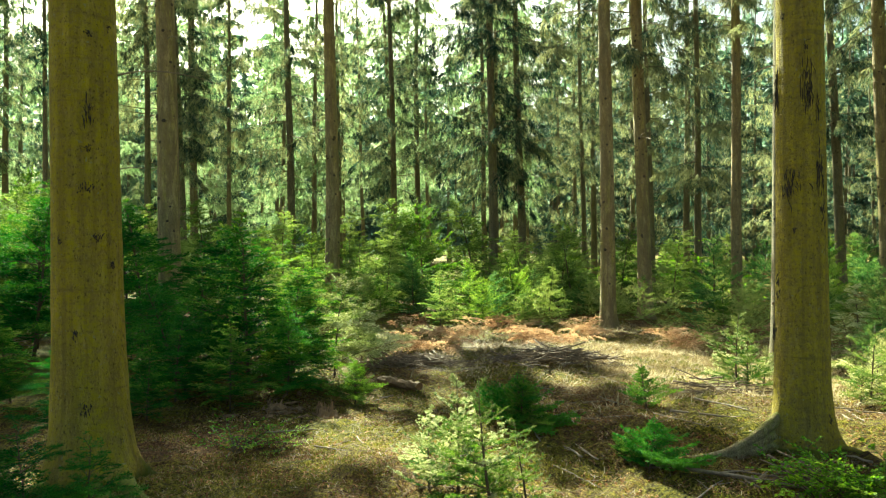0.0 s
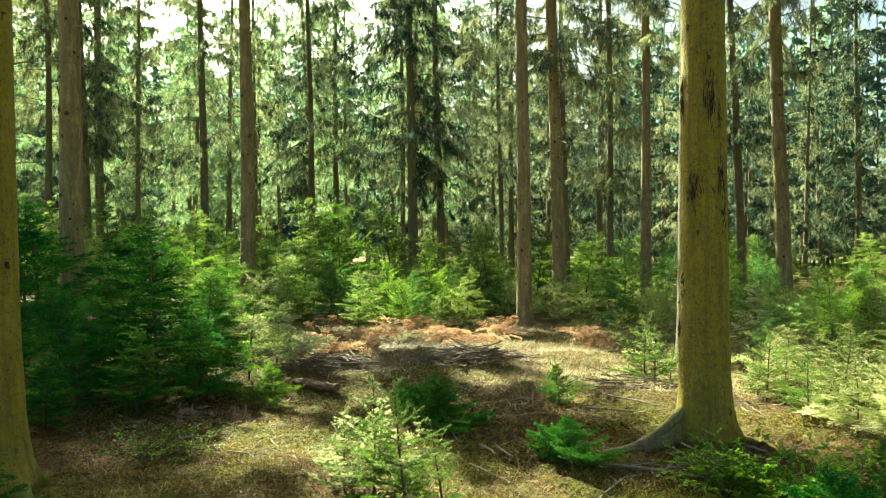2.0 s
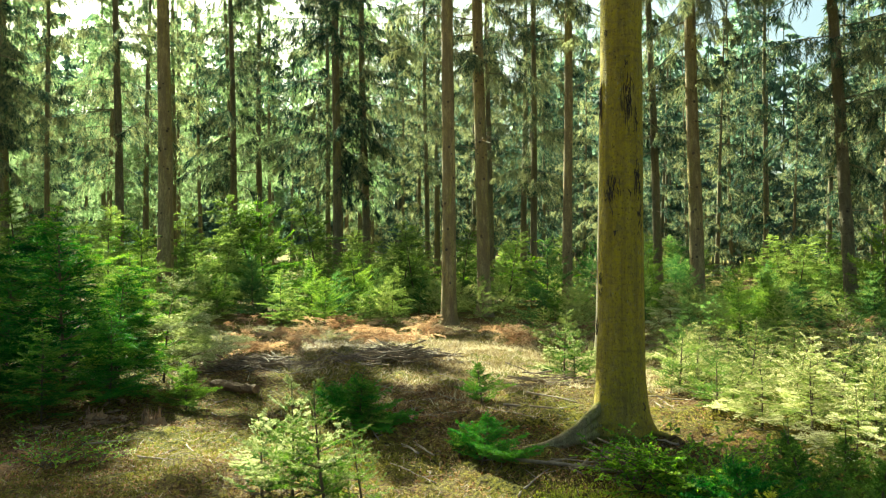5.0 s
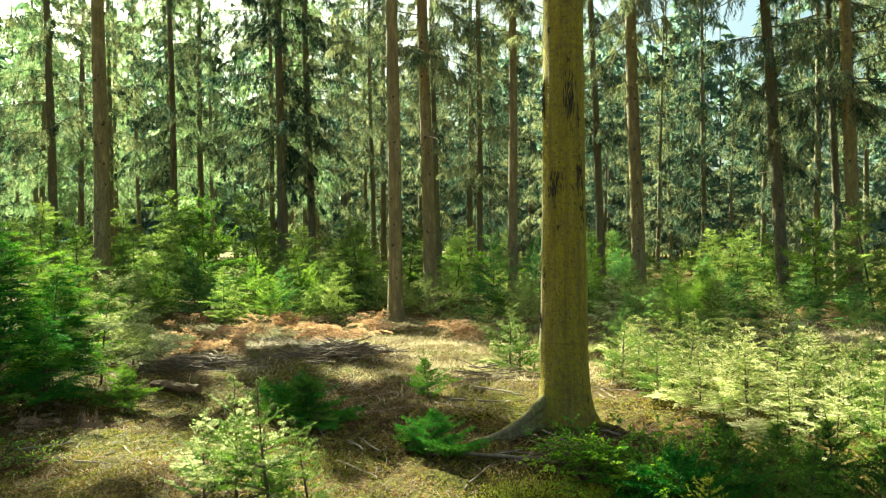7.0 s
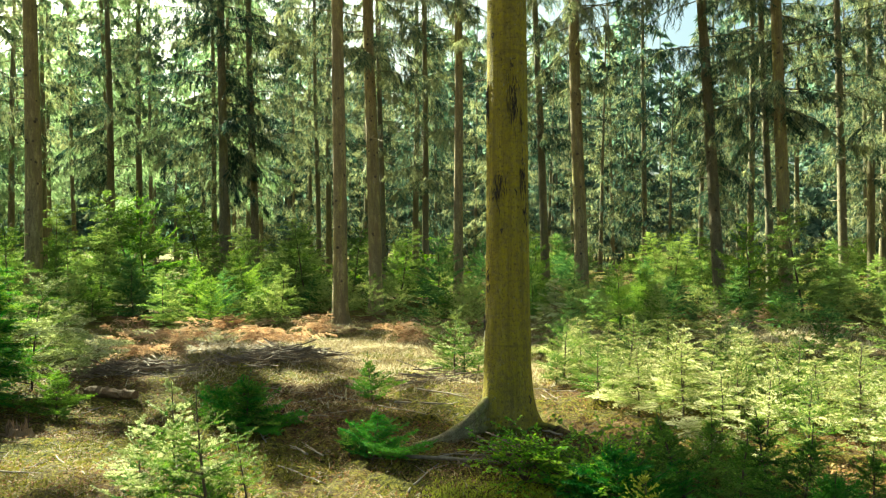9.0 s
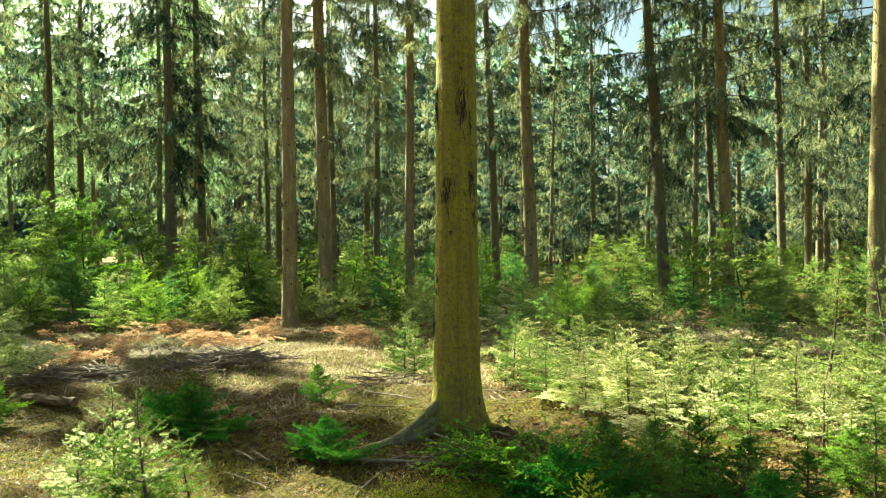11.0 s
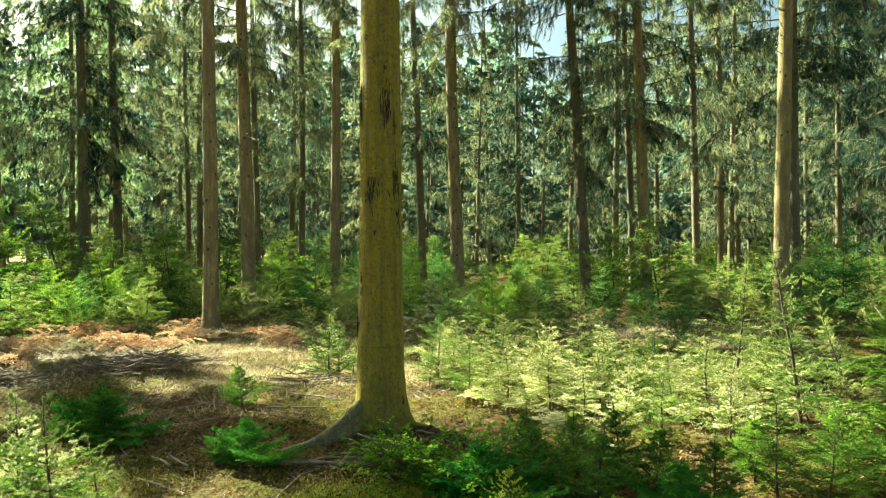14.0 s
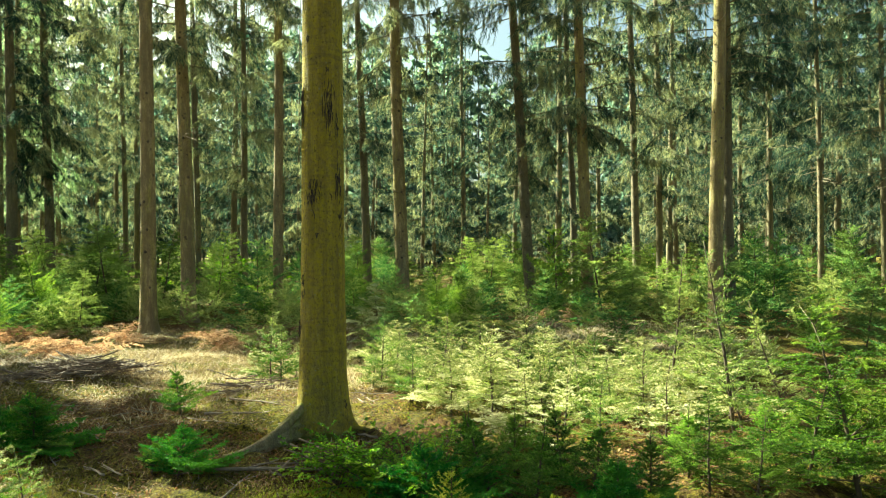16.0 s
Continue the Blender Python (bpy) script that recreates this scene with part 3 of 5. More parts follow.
def leafy_bush(seed, tall, wide, shoots=12, leaf=0.04, green=None, name="beech_seedling", label="low leafy beech bush with bright green leaves", leaves=26):
    """A broadleaf seedling: arching shoots with pointed oval leaves."""
    rng = np.random.default_rng(seed)
    bush = tagged(new(name), label, "bush")
    wood, green_geo = Geo(), Geo()
    for i in range(shoots):
        az = i * 2.4 + rng.normal(0, 0.3)
        ln = rng.uniform(0.6, 1.1) * math.hypot(tall, wide * 0.6)
        rise = rng.uniform(0.3, 1.25)
        line = branch_line(rng, np.array([rng.normal(0, 0.03), rng.normal(0, 0.03), 0.0]), az, ln, rise, rng.uniform(-0.4, -0.05), 8)
        tube(wood, line, np.linspace(0.006, 0.0015, 8), 4)
        twigs = [(line, leaves)]
        for s in (3, 4, 5, 6):
            w = branch_line(rng, line[s], az + rng.choice([-1, 1]) * rng.uniform(0.5, 1.1), ln * rng.uniform(0.25, 0.45), rise * 0.5, -0.2, 5)
            tube(wood, w, np.linspace(0.003, 0.001, 5), 3)
            twigs.append((w, leaves // 2))
        for w, m in twigs:
            s = rng.uniform(0.25, 1, m)
            q = np.stack([np.interp(s, np.linspace(0, 1, len(w)), w[:, c]) for c in range(3)], -1)
            d = unit(w[-1] - w[0] + rng.normal(0, 0.55 * np.linalg.norm(w[-1] - w[0]), (m, 3)))
            d = unit(d * [1, 1, 0.4] + np.array([0, 0, -0.05]))
            nrm = unit(np.array([0, 0, 1.0]) + rng.normal(0, 0.35, (m, 3)))
            a = unit(np.cross(d, nrm))
            l = leaf * rng.uniform(0.6, 1.25, (m, 1))
            up = np.cross(a, d) * l * 0.10
            v = np.stack([q, q + d * l * 0.35 + a * l * 0.30 + up, q + d * l * 0.75 + a * l * 0.22 + up, q + d * l, q + d * l * 0.75 - a * l * 0.22 + up, q + d * l * 0.35 - a * l * 0.30 + up, q + d * l * 0.5], 1)
            i0 = np.arange(m)[:, None, None] * 7
            green_geo.add(v.reshape(-1, 3), i0 + np.array([[0, 1, 6], [1, 2, 6], [2, 3, 6], [3, 4, 6], [4, 5, 6], [5, 0, 6]]))
    part("stem", wood, TWIG, bush, "thin brown shoots", True)
    part("leaves", green_geo, green or LEAF, bush)
    return bush


def bracken_plant(seed):
    """A clump of dead, curled bracken fronds."""
    rng = np.random.default_rng(seed)
    plant = tagged(new("dead_bracken"), "dead orange-brown bracken clump with curled fronds", "fern", "dead bracken")
    stalk, blade = Geo(), Geo()
    for i in range(7):
        az, ln = rng.random() * 6.283, rng.uniform(0.35, 0.85)
        line = branch_line(rng, np.array([rng.normal(0, 0.08), rng.normal(0, 0.08), 0.0]), az, ln, rng.uniform(0.5, 1.2), rng.uniform(-0.75, -0.35), 9)
        tube(stalk, line, np.linspace(0.005, 0.0015, 9), 3)
        s = np.repeat(np.linspace(0.3, 1, 14), 2)
        q = np.stack([np.interp(s, np.linspace(0, 1, 9), line[:, c]) for c in range(3)], -1)
        along = unit(line[-1] - line[0])
        side = unit(np.cross(along, [0, 0, 1.0])) * np.where(np.arange(28) % 2, 1, -1)[:, None]
        way = unit(side + along * 0.5 + rng.normal(0, 0.3, (28, 3)) + np.array([0, 0, -0.35]))
        e = q + way * (0.20 * (1.08 - s) + 0.03)[:, None]
        needles(blade, q, e, 8, 0.034, 0.0055, rng, 0.9, 0.4, False, 0.2)
    tagged(part("stalkwork", stalk, BRACKEN, plant), kind="stuff")
    tagged(part("fronds", blade, BRACKEN, plant), kind="stuff")
    return plant


# ---- dead wood ----
def stick_geo(rng, length, r, bend=0.06, forks=0, k=8, seg=5, wave=0.0):
    g = Geo()
    s = np.linspace(-0.5, 0.5, k)
    line = np.c_[s * length, rng.normal(0, bend) * length * (0.25 - s**2) * 2 + rng.normal(0, 0.004, k), r + np.abs(rng.normal(0, 0.004, k))]
    tube(g, line, np.linspace(r, r * (0.45 if r < 0.04 else 0.85), k) * rng.uniform(0.85, 1.15, k), seg, wave, rng)
    for _ in range(forks):
        i = rng.integers(2, k - 1)
        w = np.array([rng.uniform(0.3, 1), rng.choice([-1, 1]) * rng.uniform(0.4, 1), rng.uniform(0, 0.4)])
        tube(g, [line[i], line[i] + unit(w) * length * rng.uniform(0.12, 0.3)], [r * 0.5, r * 0.2], 4)
    return g


def fallen_branch(seed, x, y, turn, length, r, label="thin fallen branch lying on the needle litter", material=None, forks=2, bend=0.08):
    rng = np.random.default_rng(seed)
    ob = new("fallen_branch", stick_geo(rng, length, r, bend, forks, 8 if r < 0.04 else 14, 5 if r < 0.04 else 14, 0.0 if r < 0.04 else 0.13).mesh("fallen_branch", material or DEADWOOD, r < 0.04))
    return tagged(put(ob, on_ground(x, y, turn)), label, "branch", "fallen branches")


def brushwood(seed, x, y, turn, long, deep, count, label):
    """A heap of cut sticks, each a part of its own."""
    rng = np.random.default_rng(seed)
    heap = tagged(put(new("brushwood_pile"), on_ground(x, y, turn)), label, "brush pile", "brushwood piles")
    shapes = [stick_geo(rng, 0.18 + 0.75 * rng.random() ** 1.6, rng.uniform(0.004, 0.012), 0.12, int(rng.integers(0, 4)), 5).mesh("stick", DARK_STICKS, True) for _ in range(14)]
    for i in range(count):
        u, w = rng.normal(0, 0.32), rng.normal(0, 0.33)
        ob = part("stick", shapes[i % 14], None, heap)
        ob.matrix_basis = pose(u * long, w * deep, 0.015 + max(0, 0.14 * (1 - (u / 0.7) ** 2 - (w / 0.8) ** 2)) * rng.random(), rng.normal(0, 8), rng.normal(0, 9), rng.normal(0, 42) + (180 if rng.random() < 0.5 else 0))
    return heap


def stump(x, y, r, tall, turn, label, material=None, seed=1, splinters=16):
    """A rotten stump: a crumbled mound of wood with splinters standing round its rim."""
    rng = np.random.default_rng(seed)
    seg = 22
    a = np.arange(seg) * 6.283 / seg
    rows = []
    for f, w in ((-0.15, 1.35), (0.0, 1.25), (0.12, 1.1), (0.26, 0.98), (0.36, 0.8), (0.34, 0.5), (0.28, 0.2), (0.27, 0.02)):
        rad = r * w * (1 + 0.12 * np.cos(3 * a + 1) + rng.normal(0, 0.07, seg))
        rows.append(np.stack([rad * np.cos(a), rad * np.sin(a), f * tall * (1 + rng.normal(0, 0.22, seg))], -1))
    v = np.stack(rows)
    i, j = np.meshgrid(np.arange(len(rows) - 1), np.arange(seg), indexing="ij")
    jn = (j + 1) % seg
    g = Geo()
    g.add(v, None, np.stack([i * seg + j, i * seg + jn, (i + 1) * seg + jn, (i + 1) * seg + j], -1))
    for w in rng.random(splinters) * 6.283:
        d = np.array([np.cos(w), np.sin(w), 0.0])
        o = d * r * rng.uniform(0.45, 1.0)
        n = tall * rng.uniform(0.35, 1.0)
        tube(g, [o, o + d * 0.06 * n + [0, 0, n * 0.55], o + d * rng.uniform(-0.1, 0.35) * n + [0, 0, n]], r * rng.uniform(0.10, 0.24) * np.array([1.2, 0.8, 0.06]), 5, 0.2, rng)
    ob = new("rotten_stump", g.mesh("rotten_stump", material or CHIPS))
    return tagged(put(ob, on_ground(x, y, turn)), label, "stump")


def chip(seed, x, y, size, turn):
    """A splintered piece of rotten wood."""
    rng = np.random.default_rng(seed)
    g = Geo()
    k = 6
    line = np.c_[np.linspace(-0.5, 0.5, k) * size, rng.normal(0, 0.05, k) * size, 0.01 + np.abs(rng.normal(0, 0.05, k)) * size]
    tube(g, line, size * np.array([0.015, 0.07, 0.09, 0.08, 0.05, 0.008]) * rng.uniform(0.6, 1.4, k), 5, 0.35, rng)
    ob = new("wood_fragment", g.mesh("wood_fragment", CHIPS))
    return tagged(put(ob, on_ground(x, y, turn)), "splintered piece of pale rotten wood on the litter", "wood", "rotten wood fragments")


# ---- litter and moss ----
def litter(seed, count, area, size, width, material, name, label, upright=0.15, cluster=None, clump=40):
    """Small things past counting, strewn over the floor in clumps."""
    rng = np.random.default_rng(seed)
    x0, y0, x1, y1 = area
    c = np.stack([rng.uniform(x0, x1, count // clump + 1), rng.uniform(y0, y1, count // clump + 1)], -1)
    p = c[rng.integers(0, len(c), count)] + rng.normal(0, cluster or 0.35, (count, 2))
    z = height(p[:, 0], p[:, 1])
    a = rng.random(count) * 6.283
    d = unit(np.stack([np.cos(a), np.sin(a), np.abs(rng.normal(0, upright, count))], -1))
    o = np.c_[p, z + 0.004]
    l = size * rng.uniform(0.4, 1.4, (count, 1))
    side = unit(np.cross(d, [0, 0, 1.0])) * width * rng.uniform(0.6, 1.3, (count, 1))
    up = np.cross(side, d)
    m = o + d * l * 0.5 + up * rng.uniform(0.3, 1.5, (count, 1))
    v = np.stack([o - side, o + side, m + side * 0.9, m - side * 0.9, o + d * l], 1)
    i = np.arange(count)[:, None] * 5
    g = Geo()
    g.add(v.reshape(-1, 3), i + np.array([3, 2, 4]), i + np.array([0, 1, 2, 3]))
    return tagged(new(name, g.mesh(name, material)), label, "litter", kind="stuff")


# ---- the mature trees ----
NEAR, AIRY, FULL, WIDE, THIN = (1, 1.0, 2.4, 0.3), (2, 1.0, 2.0, 0.35), (3, 1.0, 2.6, 0.12), (4, 1.0, 3.2, 0.2), (5, 1.0, 1.6, 0.2)
FAR_A, FAR_B, FAR_C, FAR_HAZED = (11, 0.55, 2.6, 0.1), (12, 0.55, 2.2, 0.2), (13, 0.55, 3.0, 0.1), (14, 0.55, 2.9, 0.1)


def facing(tree, across, r):
    """The bearing on a trunk that shows at so many metres to the side of its middle."""
    p = tree.matrix_basis.translation
    return math.atan2(-p.y, -p.x) + math.asin(max(-0.98, min(0.98, across / r)))


def bark_scar(tree, r, across, z, wide, tall, seed):
    """A dark torn scar of small flakes on the bark."""
    rng = np.random.default_rng(seed)
    az = facing(tree, across, r)
    g = Geo()
    for _ in range(int(10 + wide * tall * 1100)):
        a, h = az + rng.normal(0, 0.24) * wide / r, z + rng.normal(0, 0.33) * tall
        rr = float(girth(r, h, 25.0))
        o = np.array([np.cos(a), np.sin(a), 0]) * (rr * 1.008 + 0.001)
        s = np.array([-np.sin(a), np.cos(a), 0])
        n = rng.uniform(0.25, 0.6) * tall * 0.4
        lift = rng.uniform(0.002, 0.009)
        out = np.array([np.cos(a), np.sin(a), 0]) * lift
        tube(g, [o + [0, 0, h - n], o + out + [0, 0, h], o + s * rng.normal(0, 0.01) + [0, 0, h + n]], [0.001, rng.uniform(0.002, 0.0055), 0.001], 4, cap=False)
    tagged(part("bark_scar", g, KNOT, tree, "dark torn bark scar"), kind="stuff")


def roots(tree, r, ways, material, seed=3):
    """Roots that run out over the ground: bearing, length, thickness."""
    rng = np.random.default_rng(seed)
    for az, n, thick in ways:
        s = np.linspace(0, 1, 10)
        az = radians(az) + np.cumsum(rng.normal(0, 0.05, 10))
        d = r * 0.55 + s * n
        line = np.stack([np.cos(az) * d, np.sin(az) * d, thick * (0.9 - 1.3 * s)], -1)
        g = Geo()
        tube(g, line, thick * (1.15 - s * 0.85), 10, 0.05, rng)
        part("root", g, material, tree, "spreading surface root", True)

def ridge_root(tree, r, bearing, n, rise):
    """A high root that slopes from the trunk to the ground like a buttress."""
    rng = np.random.default_rng(8)
    s = np.linspace(0, 1, 16)
    az = radians(bearing) + 0.10 * np.sin(s * 3.0)
    d = r * 0.6 + s * n
    top = rise * (1 - s) ** 1.9
    g = Geo()
    for drop, fat in ((0.0, 1.0), (0.45, 1.15), (0.8, 1.25)):
        thick = 0.046 * (1.1 - s * 0.7) * fat
        tube(g, np.stack([np.cos(az) * d, np.sin(az) * d, (top + 0.02) * (1 - drop) + 0.012 - s * 0.03], -1), thick, 12, 0.09, rng)
    part("root", g, ROOT_BARK, tree, "high buttress root running out to the litter", True)


# two thick trunks in front
left_trunk = spruce(-2.24, 4.63, 0.199, -0.0159, -0.0078, crown_at=11.5, crown=NEAR, skin=BARK_MOSS_FOOT, bare=0, seg=48, label="thick spruce trunk with olive algae on its bark and mossy roots", spurs=((-10, 0.05, 0.6, 0.5), (-36, 0.30, 0.34, 0.12), (-90, 0.10, 0.35, 0.14), (-140, 0.10, 0.35, 0.10), (30, 0.12, 0.35, 0.13), (150, 0.08, 0.35, 0.13)))
scarred_trunk = spruce(2.760, 5.600, 0.181, -0.0018, 0.0009, crown_at=11.0, crown=NEAR, skin=BARK_MOSSY, bare=0, seg=48, label="thick spruce trunk with yellow-green algae, bark scars and a long root", spurs=((-161, 0.28, 0.3, 0.13), (-91, 0.06, 0.35, 0.10), (-31, 0.08, 0.35, 0.12), (-236, 0.06, 0.35, 0.12), (-301, 0.08, 0.35, 0.12)))
bark_scar(scarred_trunk, 0.181, 0.056, 2.74, 0.122, 0.305, 20)
bark_scar(scarred_trunk, 0.181, -0.164, 2.71, 0.071, 0.255, 21)
bark_scar(scarred_trunk, 0.181, -0.074, 2.00, 0.132, 0.214, 22)
bark_scar(scarred_trunk, 0.181, 0.130, 2.08, 0.071, 0.255, 23)
bark_scar(scarred_trunk, 0.181, -0.186, 0.87, 0.112, 0.102, 24)
bark_scar(scarred_trunk, 0.181, 0.043, 3.02, 0.041, 0.071, 25)
bark_scar(scarred_trunk, 0.181, 0.143, 1.80, 0.041, 0.153, 26)
bark_scar(scarred_trunk, 0.181, -0.122, 3.28, 0.031, 0.061, 27)
bark_scar(scarred_trunk, 0.181, 0.122, 2.54, 0.031, 0.132, 28)
bark_scar(scarred_trunk, 0.181, -0.147, 1.24, 0.041, 0.132, 29)
bark_scar(scarred_trunk, 0.181, 0.156, 0.22, 0.041, 0.102, 30)
bark_scar(scarred_trunk, 0.181, -0.043, 1.65, 0.031, 0.051, 31)
bark_scar(left_trunk, 0.199, 0.020, 2.32, 0.072, 0.144, 40)
bark_scar(left_trunk, 0.199, 0.014, 2.10, 0.048, 0.040, 41)
bark_scar(left_trunk, 0.199, 0.014, 1.86, 0.136, 0.064, 42)
bark_scar(left_trunk, 0.199, 0.034, 2.81, 0.056, 0.048, 43)
bark_scar(left_trunk, 0.199, 0.061, 1.55, 0.056, 0.064, 44)
bark_scar(left_trunk, 0.199, -0.068, 0.96, 0.040, 0.064, 45)
bark_scar(left_trunk, 0.199, -0.143, 1.54, 0.032, 0.048, 46)
bark_scar(left_trunk, 0.199, 0.136, 1.38, 0.040, 0.048, 47)
bark_scar(left_trunk, 0.199, -0.017, 0.50, 0.080, 0.080, 48)
bark_scar(left_trunk, 0.199, 0.150, 2.86, 0.032, 0.040, 49)
ridge_root(scarred_trunk, 0.181, -161, 0.91, 0.27)
roots(scarred_trunk, 0.181, ((-31, 0.45, 0.04), (-236, 0.45, 0.04)), BARK_MOSSY)
roots(left_trunk, 0.199, ((-36, 0.72, 0.085), (-60, 0.5, 0.07), (-140, 0.6, 0.06)), MOSS_ROOT, 4)


def dead_branch(tree, start, middle, end, r):
    """One bare branch that still sits on its trunk."""
    a, m, b = (np.array(tree.matrix_basis.inverted() @ Vector(p)) for p in (start, middle, end))
    s = np.linspace(0, 1, 8)[:, None]
    g = Geo()
    tube(g, a * (1 - s) ** 2 + 2 * m * s * (1 - s) + b * s**2, np.linspace(r, r * 0.3, 8), 5)
    part("dead_branch", g, DEADWOOD, tree, "thin bare dead branch", True)


dead_branch(left_trunk, (-2.16, 4.67, 2.63), (-1.87, 4.69, 2.75), (-1.44, 4.73, 2.60), 0.007)
dead_branch(left_trunk, (-2.14, 4.68, 2.03), (-2.09, 4.81, 2.09), (-2.02, 4.95, 2.08), 0.006)
dead_branch(scarred_trunk, (2.66, 5.67, 2.97), (2.54, 5.83, 3.02), (2.40, 6.00, 2.86), 0.006)

# the stand behind them
spruce(4.61, 9.97, 0.112, 0.0106, -0.0049, crown_at=10.5, crown=AIRY, skin=BARK_GREY)
spruce(-5.24, 14.05, 0.210, -0.0217, -0.0083, crown_at=9.0, crown=AIRY, skin=BARK_BROWN, turn=320)
spruce(-9.69, 27.34, 0.158, -0.0365, -0.0132, crown_at=4.6, crown=WIDE, skin=BARK_GREY, turn=280)
spruce(-2.99, 19.78, 0.194, -0.0107, -0.0016, crown_at=9.0, crown=AIRY, skin=BARK_BROWN)
spruce(-5.89, 41.58, 0.163, -0.0118, -0.0017, crown_at=6.0, crown=FAR_B, bare=0, skin=BARK_GREY, turn=240)
spruce(-6.07, 29.38, 0.163, -0.0200, -0.0042, crown_at=4.2, crown=WIDE, skin=BARK_GREY, turn=140)
spruce(-2.12, 32.93, 0.154, -0.0226, -0.0016, crown_at=4.0, crown=WIDE, skin=BARK_GREY)
spruce(1.74, 24.94, 0.160, -0.0109, 0.0007, crown_at=3.8, crown=WIDE, skin=BARK_GREY, turn=20)
spruce(3.39, 14.94, 0.149, -0.0074, 0.0017, crown_at=9.5, crown=AIRY, skin=BARK_BROWN)
spruce(4.50, 16.18, 0.150, -0.0231, 0.0063, crown_at=5.6, crown=FULL, skin=BARK_BROWN)
spruce(7.21, 24.98, 0.101, -0.0224, 0.0064, crown_at=5.5, crown=THIN, skin=BARK_GREY, turn=340)
spruce(7.32, 18.10, 0.129, -0.0045, 0.0018, crown_at=6.3, crown=THIN, skin=BARK_BROWN, turn=260)
spruce(12.06, 21.94, 0.146, -0.0330, 0.0178, crown_at=5.0, crown=FULL, skin=BARK_GREY)
spruce(10.58, 17.22, 0.181, -0.0224, 0.0134, crown_at=5.8, crown=AIRY, skin=BARK_BROWN, label="spruce with pinkish brown trunk and light hanging branches")
spruce(13.21, 14.85, 0.146, -0.0465, 0.0398, crown_at=3.2, crown=WIDE, skin=BARK_GREY)
spruce(13.38, 12.90, 0.144, -0.0218, 0.0219, crown_at=4.4, crown=FULL, skin=BARK_BROWN)
spruce(15.58, 15.59, 0.103, -0.0203, 0.0199, crown_at=5.5, crown=THIN, skin=BARK_GREY)
spruce(20.60, 17.54, 0.136, -0.0157, 0.0182, crown_at=4.6, crown=FULL, skin=BARK_GREY)
spruce(24.98, 20.09, 0.149, -0.0069, 0.0085, crown_at=4.2, crown=FAR_A, skin=BARK_GREY)
spruce(11.49, 7.94, 0.124, 0.0076, -0.0109, crown_at=7.4, crown=AIRY, skin=BARK_BROWN)
spruce(15.86, 10.58, 0.111, -0.0070, 0.0103, crown_at=5.0, crown=WIDE, skin=BARK_GREY)
spruce(25.71, 15.59, 0.117, 0.0007, -0.0011, crown_at=3.6, crown=FULL, skin=BARK_GREY)
spruce(24.80, 13.16, 0.098, -0.0060, 0.0111, crown_at=3.6, crown=WIDE, skin=BARK_GREY)
spruce(22.89, 10.25, 0.087, -0.0036, 0.0079, crown_at=3.2, crown=FULL, skin=BARK_GREY)
spruce(2.96, 26.78, 0.147, -0.0266, 0.0027, crown_at=3.6, crown=WIDE, skin=BARK_GREY, turn=140)
spruce(8.95, 25.47, 0.126, -0.0052, 0.0018, crown_at=3.8, crown=FULL, skin=BARK_GREY)
spruce(-19.58, 32.57, 0.148, -0.0014, -0.0009, crown_at=5.5, crown=FULL, bare=0, skin=BARK_GREY)
spruce(-17.23, 31.61, 0.126, -0.0076, -0.0042, crown_at=7, crown=FAR_B, bare=0, skin=BARK_GREY)
spruce(-10.87, 26.88, 0.124, -0.0101, -0.0041, crown_at=4.8, crown=WIDE, skin=BARK_GREY, turn=320)
spruce(-10.73, 36.45, 0.118, 0.0000, 0.0000, crown_at=5.5, crown=THIN, bare=0, skin=BARK_GREY, turn=80)
spruce(-12.97, 37.84, 0.140, -0.0165, -0.0057, crown_at=7.5, crown=FAR_A, bare=0, skin=BARK_GREY)
spruce(6.31, 32.39, 0.115, -0.0180, 0.0034, crown_at=5, crown=FULL, skin=BARK_GREY)
spruce(1.96, 33.94, 0.119, -0.0120, 0.0007, crown_at=4.2, crown=FAR_A, bare=0, skin=BARK_GREY, turn=120)
spruce(-5.38, 49.71, 0.136, -0.0270, -0.0030, crown_at=8, crown=FAR_B, bare=0, skin=BARK_GREY)
spruce(-1.05, 49.99, 0.136, -0.0093, -0.0002, crown_at=7, crown=FAR_B, bare=0, skin=BARK_GREY)


# ---- the far stand ----
def far_stand():
    """More of the same trees, ever denser behind, with copies of three of them."""
    rng = np.random.default_rng(77)
    makers = [lambda c=c, i=i: spruce(0, 0, 0.16, 0, 0, crown_at=0.6 + i * 0.9, crown=c, skin=BARK_GREY, bare=0, seg=7, label="distant slender spruce in the dense stand") for i, c in enumerate((FAR_A, FAR_B, FAR_C, FAR_HAZED))]
    spots = []
    for _ in range(1300):
        a, d = radians(rng.uniform(-44, 84)), 34 + 50 * rng.random() ** 0.8
        p = np.array([math.sin(a) * d, math.cos(a) * d])
        if all(np.hypot(*(p - q)) > (2.9 if a > radians(4) else 3.6) for q in spots):
            spots.append(p)
    for x, y in spots[:FAR_TREES]:
        # Most trees on the left take the crown with haze in its colour.
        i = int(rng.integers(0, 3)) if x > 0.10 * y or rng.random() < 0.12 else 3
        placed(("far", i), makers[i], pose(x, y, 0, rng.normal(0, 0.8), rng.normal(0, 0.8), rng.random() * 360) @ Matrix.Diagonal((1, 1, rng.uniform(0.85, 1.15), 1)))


FAR_TREES = 170
far_stand()


